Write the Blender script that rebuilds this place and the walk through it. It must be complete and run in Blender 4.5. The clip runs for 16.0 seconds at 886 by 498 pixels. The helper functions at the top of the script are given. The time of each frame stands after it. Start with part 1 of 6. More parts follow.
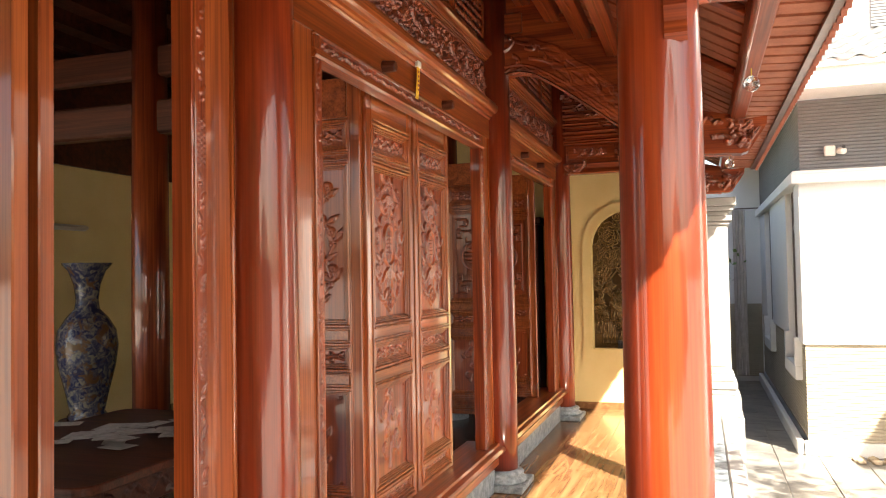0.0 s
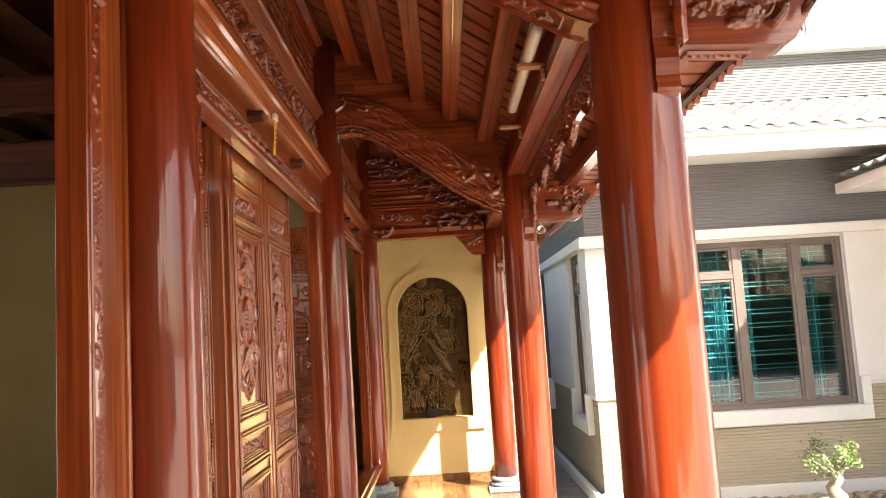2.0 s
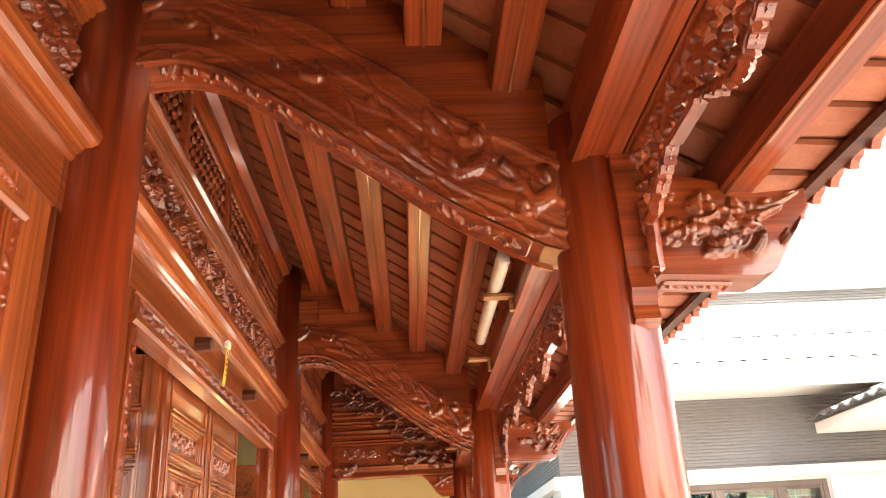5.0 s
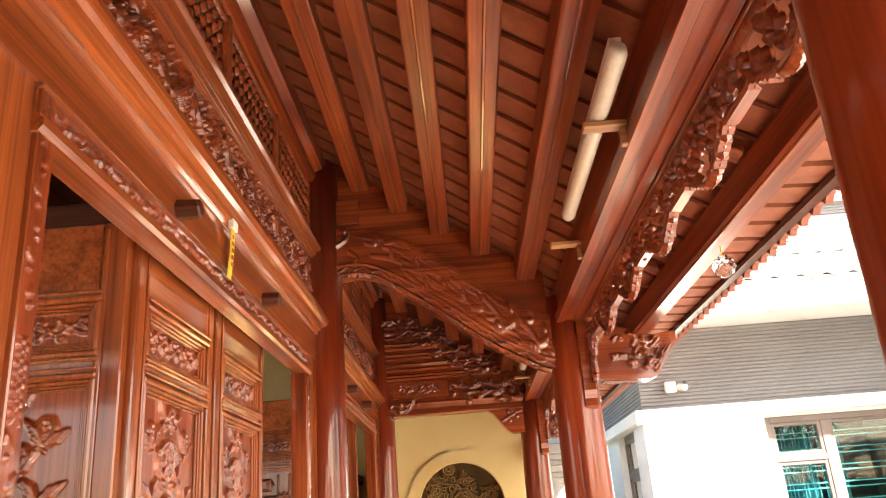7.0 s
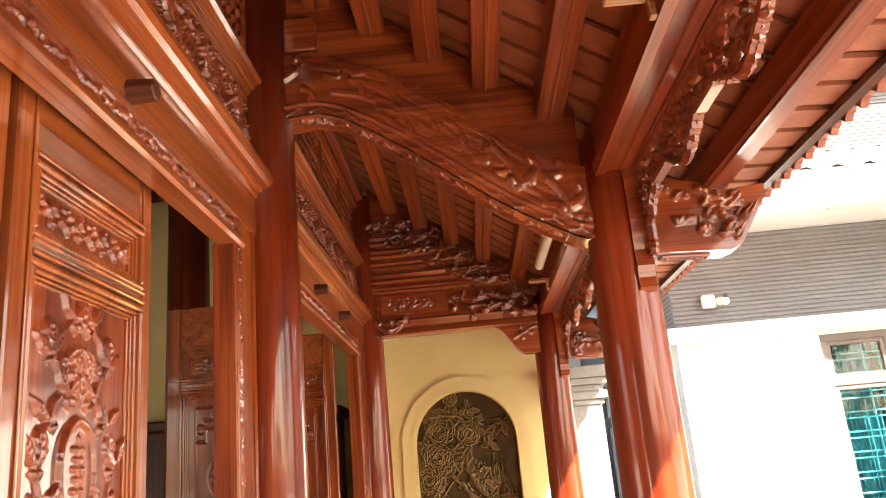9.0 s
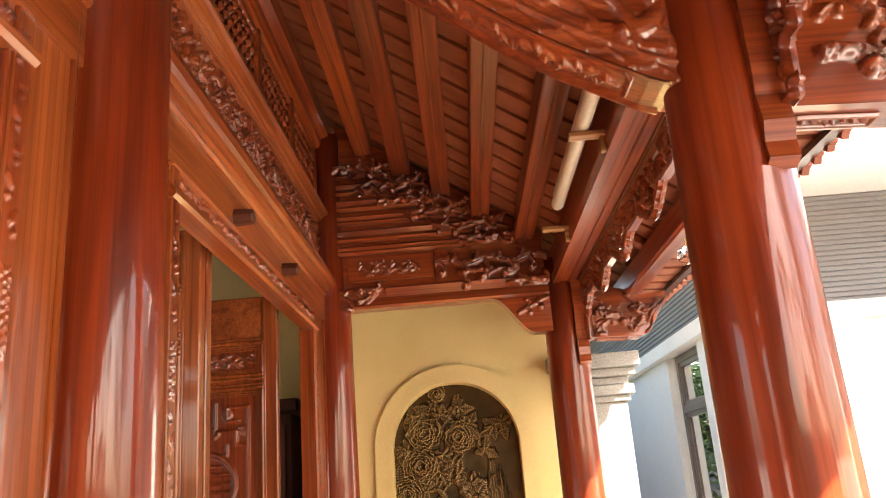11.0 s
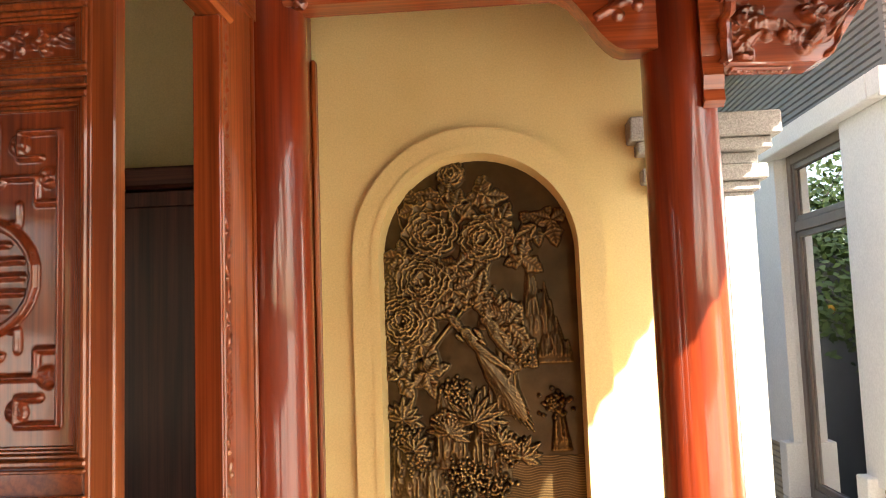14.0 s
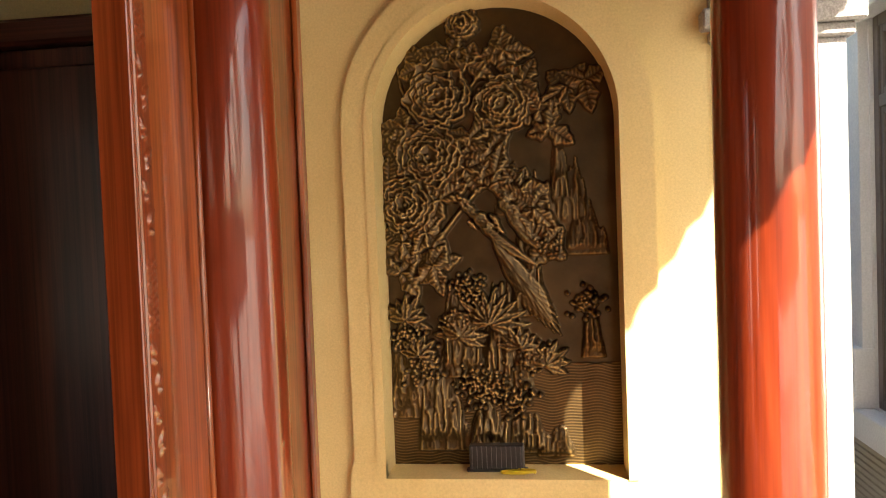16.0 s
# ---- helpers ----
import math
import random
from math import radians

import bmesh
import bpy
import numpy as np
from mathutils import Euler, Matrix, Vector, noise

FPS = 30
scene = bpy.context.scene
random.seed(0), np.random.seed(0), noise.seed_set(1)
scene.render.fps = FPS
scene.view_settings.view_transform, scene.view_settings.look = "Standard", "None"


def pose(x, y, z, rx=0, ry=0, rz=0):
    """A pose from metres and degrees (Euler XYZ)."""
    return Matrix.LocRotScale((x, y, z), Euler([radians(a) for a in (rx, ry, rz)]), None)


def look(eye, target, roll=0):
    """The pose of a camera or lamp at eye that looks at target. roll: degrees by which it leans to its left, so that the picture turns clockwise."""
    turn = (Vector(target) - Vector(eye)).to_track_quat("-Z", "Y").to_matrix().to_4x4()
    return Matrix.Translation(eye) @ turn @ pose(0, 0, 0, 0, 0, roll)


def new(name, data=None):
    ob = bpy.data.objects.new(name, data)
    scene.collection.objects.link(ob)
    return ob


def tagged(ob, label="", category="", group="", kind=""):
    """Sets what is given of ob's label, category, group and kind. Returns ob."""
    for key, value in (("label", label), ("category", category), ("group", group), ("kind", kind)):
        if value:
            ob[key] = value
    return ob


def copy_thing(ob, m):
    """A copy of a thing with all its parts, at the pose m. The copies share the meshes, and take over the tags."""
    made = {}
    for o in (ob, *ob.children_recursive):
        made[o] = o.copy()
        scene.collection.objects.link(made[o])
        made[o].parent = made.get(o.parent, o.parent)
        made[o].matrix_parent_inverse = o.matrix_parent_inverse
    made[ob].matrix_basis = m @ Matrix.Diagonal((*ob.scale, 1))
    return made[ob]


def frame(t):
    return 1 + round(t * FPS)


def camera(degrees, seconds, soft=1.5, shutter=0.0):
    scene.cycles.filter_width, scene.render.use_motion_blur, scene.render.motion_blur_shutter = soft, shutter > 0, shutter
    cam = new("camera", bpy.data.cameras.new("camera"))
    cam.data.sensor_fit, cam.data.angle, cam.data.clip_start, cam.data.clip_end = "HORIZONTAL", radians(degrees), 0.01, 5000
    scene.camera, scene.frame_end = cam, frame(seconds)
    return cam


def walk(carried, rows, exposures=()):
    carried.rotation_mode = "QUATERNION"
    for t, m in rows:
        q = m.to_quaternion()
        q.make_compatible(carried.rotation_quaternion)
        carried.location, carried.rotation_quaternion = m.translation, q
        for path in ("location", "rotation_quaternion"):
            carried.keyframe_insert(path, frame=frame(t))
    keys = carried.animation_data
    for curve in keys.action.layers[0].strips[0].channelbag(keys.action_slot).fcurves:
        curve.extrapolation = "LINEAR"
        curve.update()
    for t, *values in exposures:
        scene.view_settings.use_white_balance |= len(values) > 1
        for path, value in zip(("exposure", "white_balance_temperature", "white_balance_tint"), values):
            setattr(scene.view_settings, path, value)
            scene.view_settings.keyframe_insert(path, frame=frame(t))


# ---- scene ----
SUN, SKY = 5.0, 0.085
LIGHT = [(0.0, 2.41), (1.5, 2.27), (2.5, 2.44), (3.2, 3.02), (5.5, 3.32), (7.0, 3.17), (9.0, 3.07), (12.5, 3.17), (13.2, 3.22), (13.8, 3.04), (14.5, 2.52), (16.0, 2.47)]
KELVIN = 7400
cam = camera(59.7, 16.0, 1.1)
METRES, EYE, TILT, LEAN, TURN = 7.2, 1.53, 0.0, 0.0, 18.4
ROWS = [
    (0.0, 0.0, 0.0, 0.0, 0.03, 1.86, 1.02),
    (0.5, -0.0145, 0.0277, 0.0004, -1.24, 2.02, 1.1),
    (1.0, -0.0256, 0.0534, 0.0022, -7.65, 2.92, 0.63),
    (1.5, -0.0485, 0.0619, 0.0022, -14.61, 4.28, 1.61),
    (2.0, -0.0748, 0.0612, 0.0079, -18.32, 6.12, 3.43),
    (2.5, -0.0814, 0.059, 0.014, -19.63, 12.2, 4.02),
    (3.0, -0.0836, 0.0521, 0.0197, -19.98, 20.15, 4.33),
    (5.5, -0.0498, 0.1137, 0.0155, -20.5, 23.07, 3.01),
    (6.0, -0.0487, 0.1486, 0.0194, -19.14, 21.89, 4.99),
    (6.5, -0.0402, 0.1824, 0.0165, -17.73, 21.02, 4.62),
    (7.0, -0.0241, 0.2212, 0.0178, -16.14, 19.74, 4.08),
    (7.5, -0.0205, 0.2602, 0.0141, -15.45, 18.5, 3.93),
    (8.0, -0.0106, 0.3036, 0.0166, -16.39, 17.99, 4.42),
    (8.5, 0.0136, 0.3454, 0.0162, -16.17, 17.33, 4.35),
    (9.0, 0.0283, 0.3859, 0.0128, -15.74, 15.94, 4.93),
    (11.5, 0.0969, 0.5918, 0.0152, -16.6, 17.2, 3.75),
    (12.0, 0.1104, 0.6324, 0.0172, -16.83, 18.08, 2.89),
    (12.5, 0.1177, 0.6739, 0.0163, -17.71, 18.05, 3.54),
    (13.0, 0.1309, 0.712, 0.0164, -16.97, 16.76, 4.69),
    (13.5, 0.1516, 0.7496, 0.0149, -14.55, 12.27, 3.45),
    (14.0, 0.1596, 0.7895, 0.0046, -14.37, 5.06, 2.04),
    (14.5, 0.166, 0.8229, -0.0018, -14.9, -1.31, 1.9),
    (15.0, 0.1803, 0.8424, -0.0054, -15.07, -4.19, 2.05),
    (15.5, 0.1896, 0.8527, -0.0048, -14.23, -3.22, 1.64),
    (16.0, 0.1927, 0.8563, -0.005, -11.13, -2.04, 2.14),
]
walk(cam, [(t, pose(0, 0, EYE, TILT, LEAN, TURN) @ pose(METRES * x, METRES * y, METRES * z, 90 + pitch, roll, yaw)) for t, x, y, z, yaw, pitch, roll in ROWS], [(t, e, KELVIN, 12) for t, e in LIGHT])

# ---- world, sun ----
SUN_TO = Vector((0.83, -1.0, 1.22)).normalized()
world = bpy.data.worlds.new("sky")
scene.world = world
world.use_nodes = True
wn = world.node_tree.nodes
sky = wn.new("ShaderNodeTexSky")
sky.sky_type = "NISHITA"
sky.sun_disc = False
sky.sun_elevation = math.asin(SUN_TO.z)
sky.sun_rotation = math.atan2(SUN_TO.x, SUN_TO.y)
sky.dust_density = 3.0
world.node_tree.links.new(sky.outputs[0], wn["Background"].inputs[0])
wn["Background"].inputs[1].default_value = SKY
sun_data = bpy.data.lights.new("sun", "SUN")
sun_data.energy, sun_data.angle, sun_data.color = SUN, radians(0.55), (1.0, 0.96, 0.90)
sun = new("sun", sun_data)
sun.matrix_world = look(SUN_TO * 30, (0, 0, 0))


# ---- materials ----
def mat_base(name):
    m = bpy.data.materials.new(name)
    m.use_nodes = True
    nt = m.node_tree
    return m, nt, nt.nodes["Principled BSDF"]


def coords(nt, scale, world_space=True):
    src = nt.nodes.new("ShaderNodeNewGeometry") if world_space else nt.nodes.new("ShaderNodeTexCoord")
    mp = nt.nodes.new("ShaderNodeMapping")
    mp.inputs["Scale"].default_value = scale
    nt.links.new(src.outputs["Position"] if world_space else src.outputs["Object"], mp.inputs["Vector"])
    return mp


def noise_node(nt, mp, scale, detail=4.0, rough=0.6, dist=0.0):
    n = nt.nodes.new("ShaderNodeTexNoise")
    n.inputs["Scale"].default_value, n.inputs["Detail"].default_value = scale, detail
    n.inputs["Roughness"].default_value, n.inputs["Distortion"].default_value = rough, dist
    nt.links.new(mp.outputs[0], n.inputs["Vector"])
    return n


def ramp(nt, fac, stops):
    r = nt.nodes.new("ShaderNodeValToRGB")
    while len(r.color_ramp.elements) < len(stops):
        r.color_ramp.elements.new(0.5)
    for e, (p, c) in zip(r.color_ramp.elements, stops):
        e.position, e.color = p, (*c, 1)
    nt.links.new(fac, r.inputs[0])
    return r


def mix(nt, a, b, fac, mode="MIX"):
    n = nt.nodes.new("ShaderNodeMix")
    n.data_type, n.blend_type = "RGBA", mode
    for sock, v in ((n.inputs[0], fac), (n.inputs[6], a), (n.inputs[7], b)):
        if isinstance(v, (int, float)):
            sock.default_value = v
        elif isinstance(v, tuple):
            sock.default_value = (*v, 1)
        else:
            nt.links.new(v, sock)
    return n.outputs[2]


def bump(nt, bsdf, height, strength, dist=0.002):
    b = nt.nodes.new("ShaderNodeBump")
    b.inputs["Strength"].default_value, b.inputs["Distance"].default_value = strength, dist
    nt.links.new(height, b.inputs["Height"])
    nt.links.new(b.outputs[0], bsdf.inputs["Normal"])


def wood(name, axis, dark, mid, light, rough=0.32, coat=0.9, coat_rough=0.07, streak=0.85, relief_bump=0.08):
    """Lacquered hardwood with grain along one axis of the place."""
    m, nt, p = mat_base(name)
    s = [11.0, 11.0, 11.0]
    s["xyz".index(axis)] = 0.7
    mp = coords(nt, s)
    big = noise_node(nt, mp, 0.9, 3, 0.55, 1.2)
    f = [90.0, 90.0, 90.0]
    f["xyz".index(axis)] = 1.0
    fine = noise_node(nt, coords(nt, f), 1.0, 3, 0.65)
    info = nt.nodes.new("ShaderNodeObjectInfo")
    base = ramp(nt, big.outputs[0], [(0.3, dark), (0.5, mid), (0.72, light)])
    grain = ramp(nt, fine.outputs[0], [(0.34, (0.52, 0.45, 0.42)), (0.58, (1, 1, 1))])
    c = mix(nt, base.outputs[0], grain.outputs[0], streak, "MULTIPLY")
    tone = ramp(nt, info.outputs["Random"], [(0.0, (0.84, 0.8, 0.8)), (1.0, (1.1, 1.08, 1.05))])
    c = mix(nt, c, tone.outputs[0], 0.8, "MULTIPLY")
    nt.links.new(c, p.inputs["Base Color"])
    patch = noise_node(nt, coords(nt, (2.2, 2.2, 2.2)), 1.0, 4, 0.6)
    r = nt.nodes.new("ShaderNodeMapRange")
    r.inputs[3].default_value, r.inputs[4].default_value = rough - 0.07, rough + 0.12
    nt.links.new(patch.outputs[0], r.inputs[0])
    nt.links.new(r.outputs[0], p.inputs["Roughness"])
    p.inputs["Coat Weight"].default_value, p.inputs["Coat Roughness"].default_value = coat, coat_rough
    p.inputs["Specular IOR Level"].default_value = 0.25
    p.inputs["Coat IOR"].default_value = 1.6
    bump(nt, p, fine.outputs[0], relief_bump, 0.0015)
    return m


RED = ((0.126, 0.021, 0.0076), (0.2604, 0.0487, 0.0143), (0.378, 0.0874, 0.0252))
WX, WY, WZ = (wood("red_hardwood_" + a, a, *RED) for a in "xyz")
MX, MY = (wood("satin_hardwood_" + a, a, *RED, 0.38, 0.35, 0.2) for a in "xy")
ORANGE = ((0.1722, 0.0353, 0.0098), (0.3034, 0.0722, 0.0189), (0.4018, 0.1148, 0.032))
OY, OZ = (wood("orange_hardwood_" + a, a, *ORANGE) for a in "yz")
LACQUER = ((0.1196, 0.0156, 0.0055), (0.2162, 0.0294, 0.0083), (0.3036, 0.0506, 0.0138))
CZ = wood("deep_red_lacquered_wood", "z", *LACQUER, 0.30, 0.8, 0.06, 0.5, 0.03)
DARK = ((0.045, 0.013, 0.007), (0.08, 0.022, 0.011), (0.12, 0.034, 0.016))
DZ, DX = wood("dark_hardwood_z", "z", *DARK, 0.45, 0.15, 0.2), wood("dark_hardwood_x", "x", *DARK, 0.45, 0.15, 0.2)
PALE = wood("pale_batten_wood", "x", (0.36, 0.17, 0.07), (0.45, 0.23, 0.10), (0.55, 0.30, 0.14), 0.5, 0.1)


def mottled(name, a, b, scale=4.0, rough=0.7, metal=0.0, bumps=0.25, fine=60.0, dist=0.003, spec=0.5, stretch=(1, 1, 1)):
    """A surface that varies between two colours at two scales."""
    m, nt, p = mat_base(name)
    mp = coords(nt, stretch)
    big, small = noise_node(nt, mp, scale, 5, 0.6), noise_node(nt, mp, fine, 4, 0.65)
    c = ramp(nt, big.outputs[0], [(0.35, a), (0.65, b)]).outputs[0]
    d = ramp(nt, small.outputs[0], [(0.3, (0.78, 0.78, 0.78)), (0.65, (1, 1, 1))]).outputs[0]
    nt.links.new(mix(nt, c, d, 0.7, "MULTIPLY"), p.inputs["Base Color"])
    p.inputs["Roughness"].default_value, p.inputs["Metallic"].default_value = rough, metal
    p.inputs["Specular IOR Level"].default_value = spec
    bump(nt, p, small.outputs[0], bumps, dist)
    return m


CREAM = mottled("cream_wall_paint", (0.74, 0.58, 0.25), (0.80, 0.65, 0.31), 1.6, 0.65, 0, 0.3, 140)
WHITE = mottled("white_wall_paint", (0.76, 0.76, 0.74), (0.84, 0.84, 0.82), 0.8, 0.7, 0, 0.2, 90)
BEIGE = mottled("beige_cladding_paint", (0.42, 0.365, 0.27), (0.50, 0.44, 0.335), 0.8, 0.75, 0, 0.2, 90)
GREY = mottled("grey_cladding_paint", (0.17, 0.175, 0.18), (0.22, 0.225, 0.23), 0.8, 0.7, 0, 0.2, 90)
TILE_GREY = mottled("grey_roof_tile_clay", (0.13, 0.14, 0.14), (0.20, 0.215, 0.212), 5, 0.6)
# near-black: the darkness of unlit places put into the colour
GLOOM = mottled("painted_gloom", (0.03, 0.035, 0.04), (0.05, 0.055, 0.06), 2, 0.8)
GRANITE = mottled("speckled_grey_granite", (0.26, 0.255, 0.24), (0.46, 0.45, 0.42), 160, 0.75, 0, 0.5, 260, 0.004)
BLUESTONE = mottled("dark_blue_stone", (0.12, 0.15, 0.17), (0.30, 0.34, 0.36), 26, 0.6, 0, 0.7, 90, 0.006)
CLAY = mottled("terracotta_tile", (0.26, 0.075, 0.035), (0.38, 0.125, 0.065), 8, 0.7, 0, 0.4, 70)
CLAY_EDGE = mottled("terracotta_eave_tile", (0.25, 0.07, 0.042), (0.34, 0.11, 0.065), 8, 0.6, 0, 0.4, 70)
FRAME = mottled("brown_window_aluminium", (0.16, 0.13, 0.115), (0.20, 0.165, 0.145), 3, 0.4, 0.2, 0.05)
PLASTIC = mottled("white_plastic", (0.74, 0.72, 0.66), (0.80, 0.78, 0.72), 3, 0.35, 0, 0.03)
TUBE = mottled("frosted_tube_plastic", (0.66, 0.60, 0.50), (0.72, 0.66, 0.56), 3, 0.3, 0, 0.03)
RIBBON = mottled("yellow_ribbon", (0.75, 0.42, 0.02), (0.85, 0.55, 0.05), 20, 0.6, 0, 0.2)
CURTAIN = mottled("pale_curtain", (0.55, 0.50, 0.46), (0.66, 0.60, 0.56), 6, 0.85, 0, 0.2)
TEAL = mottled("teal_curtain", (0.01, 0.15, 0.18), (0.025, 0.26, 0.30), 5, 0.8, 0, 0.2, 60, 0.003, 0.5, (6, 6, 0.4))
BLIND = mottled("teal_slat_metal", (0.05, 0.42, 0.46), (0.08, 0.50, 0.54), 5, 0.35, 0, 0.05)
PAPER = mottled("printed_paper", (0.45, 0.42, 0.36), (0.65, 0.62, 0.55), 25, 0.7)
BLACK = mottled("black_plastic", (0.03, 0.03, 0.032), (0.05, 0.05, 0.052), 8, 0.45)
LEAF = mottled("bonsai_leaf", (0.07, 0.13, 0.02), (0.14, 0.21, 0.05), 9, 0.5)
PALM = mottled("palm_leaf", (0.03, 0.07, 0.02), (0.06, 0.11, 0.03), 3, 0.5)
BARK = mottled("grey_bark", (0.22, 0.19, 0.15), (0.34, 0.30, 0.24), 14, 0.85, 0, 0.7)
SOIL = mottled("pot_soil", (0.16, 0.09, 0.05), (0.26, 0.15, 0.08), 30, 0.9, 0, 0.8, 90, 0.01)
FRUIT = mottled("orange_fruit", (0.65, 0.30, 0.02), (0.75, 0.40, 0.04), 10, 0.45)
SLATE = mottled("slate_paving", (0.15, 0.148, 0.14), (0.34, 0.32, 0.28), 3.0, 0.3, 0, 0.5, 35, 0.004)
DARK_TILE = mottled("dark_glossy_floor_tile", (0.06, 0.06, 0.06), (0.15, 0.13, 0.11), 3.0, 0.22, 0, 0.2, 35, 0.002)
GROUT = mottled("pale_grout", (0.40, 0.37, 0.33), (0.50, 0.46, 0.41), 10, 0.85)
RUBBLE = mottled("rubble_stone", (0.34, 0.26, 0.17), (0.50, 0.42, 0.30), 7, 0.8, 0, 0.6)
CABLE = mottled("yellow_cable", (0.6, 0.45, 0.02), (0.7, 0.5, 0.03), 20, 0.5)


def bronze():
    m, nt, p = mat_base("aged_bronze_relief")
    geo = nt.nodes.new("ShaderNodeNewGeometry")
    mp = coords(nt, (1, 1, 1))
    big, small = noise_node(nt, mp, 7, 5, 0.6), noise_node(nt, mp, 90, 4, 0.7)
    base = ramp(nt, big.outputs[0], [(0.3, (0.046, 0.029, 0.011)), (0.7, (0.098, 0.060, 0.023))]).outputs[0]
    worn = ramp(nt, geo.outputs["Pointiness"], [(0.50, (0, 0, 0)), (0.61, (1, 1, 1))]).outputs[0]
    nt.links.new(mix(nt, base, (0.60, 0.39, 0.145), worn), p.inputs["Base Color"])
    p.inputs["Metallic"].default_value, p.inputs["Roughness"].default_value = 0.65, 0.34
    bump(nt, p, small.outputs[0], 0.35, 0.002)
    return m


BRONZE = bronze()


def porcelain():
    m, nt, p = mat_base("painted_blue_porcelain")
    mp = coords(nt, (1, 1, 1))
    a, b = noise_node(nt, mp, 17, 4, 0.6, 1.0), noise_node(nt, mp, 9, 3, 0.6, 0.6)
    c = ramp(nt, a.outputs[0], [(0.40, (0.03, 0.035, 0.09)), (0.50, (0.10, 0.105, 0.14)), (0.60, (0.26, 0.24, 0.19))]).outputs[0]
    warm = ramp(nt, b.outputs[0], [(0.55, (0, 0, 0)), (0.64, (1, 1, 1))]).outputs[0]
    nt.links.new(mix(nt, c, (0.16, 0.09, 0.045), warm), p.inputs["Base Color"])
    p.inputs["Roughness"].default_value = 0.15
    return m


VASE = porcelain()


def floor_wood():
    m, nt, p = mat_base("brown_wood_look_tile")
    info = nt.nodes.new("ShaderNodeObjectInfo")
    mp = coords(nt, (9, 0.8, 9))
    off = nt.nodes.new("ShaderNodeVectorMath")
    off.operation = "MULTIPLY_ADD"
    off.inputs[1].default_value = (31, 17, 5)
    nt.links.new(info.outputs["Random"], off.inputs[0])
    nt.links.new(mp.outputs[0], off.inputs[2])
    n = nt.nodes.new("ShaderNodeTexNoise")
    n.inputs["Scale"].default_value, n.inputs["Detail"].default_value, n.inputs["Distortion"].default_value = 1.3, 5, 1.6
    nt.links.new(off.outputs[0], n.inputs["Vector"])
    c = ramp(nt, n.outputs[0], [(0.3, (0.11, 0.051, 0.021)), (0.5, (0.20, 0.100, 0.043)), (0.7, (0.29, 0.155, 0.070))]).outputs[0]
    tone = ramp(nt, info.outputs["Random"], [(0, (0.8, 0.8, 0.8)), (1, (1.15, 1.12, 1.1))]).outputs[0]
    nt.links.new(mix(nt, c, tone, 0.9, "MULTIPLY"), p.inputs["Base Color"])
    p.inputs["Roughness"].default_value = 0.2
    bump(nt, p, n.outputs[0], 0.05, 0.002)
    return m


PLANK = floor_wood()


def glass(name, tint, rough=0.0):
    m, nt, p = mat_base(name)
    p.inputs["Base Color"].default_value = (*tint, 1)
    p.inputs["Transmission Weight"].default_value = 1.0
    p.inputs["Roughness"].default_value, p.inputs["IOR"].default_value = rough, 1.5
    return m


PANE, CRYSTAL = glass("window_glass", (0.72, 0.85, 0.86)), glass("clear_crystal", (0.95, 0.96, 0.97))


# ---- mesh helpers ----
def part(name, bm, material, parent=None, label="", smooth=False):
    me = bpy.data.meshes.new(name)
    bmesh.ops.recalc_face_normals(bm, faces=bm.faces)
    bm.to_mesh(me)
    bm.free()
    return mesh_part(name, me, material, parent, label, smooth)


def mesh_part(name, me, material, parent=None, label="", smooth=False):
    me.materials.append(material)
    if smooth:
        for f in me.polygons:
            f.use_smooth = True
    ob = new(name, me)
    if parent is not None:
        ob.parent = parent
    if label:
        ob["label"] = label
    return ob


def thing(name, label="", category="", group="", kind="", at=(0, 0, 0)):
    ob = tagged(new(name), label, category, group, kind)
    ob.location = at
    return ob


def box(x0, x1, y0, y1, z0, z1, bevel=0.0, bm=None, seg=1):
    b = bmesh.new()
    m = Matrix.Translation(((x0 + x1) / 2, (y0 + y1) / 2, (z0 + z1) / 2)) @ Matrix.Diagonal((abs(x1 - x0), abs(y1 - y0), abs(z1 - z0), 1))
    bmesh.ops.create_cube(b, size=1, matrix=m)
    if bevel:
        bmesh.ops.bevel(b, geom=b.edges[:], offset=bevel, segments=seg, affect="EDGES", profile=0.5)
    return join(bm, b)


def join(bm, b):
    if bm is None:
        return b
    me = bpy.data.meshes.new("joined")
    b.to_mesh(me)
    b.free()
    bm.from_mesh(me)
    bpy.data.meshes.remove(me)
    return bm


def prism(poly, axis, a, b, bm=None, bevel=0.0):
    """A closed outline swept along an axis from a to b. axis y: (x, z); axis x: (y, z); axis z: (x, y)."""
    o = bmesh.new()
    put = {"y": lambda p, t: (p[0], t, p[1]), "x": lambda p, t: (t, p[0], p[1]), "z": lambda p, t: (p[0], p[1], t)}[axis]
    v0, v1 = [o.verts.new(put(p, a)) for p in poly], [o.verts.new(put(p, b)) for p in poly]
    n = len(poly)
    o.faces.new(v0)
    o.faces.new(v1[::-1])
    for i in range(n):
        o.faces.new((v0[i], v0[(i + 1) % n], v1[(i + 1) % n], v1[i]))
    bmesh.ops.recalc_face_normals(o, faces=o.faces)
    if bevel:
        bmesh.ops.bevel(o, geom=o.edges[:], offset=bevel, segments=1, affect="EDGES")
    return join(bm, o)


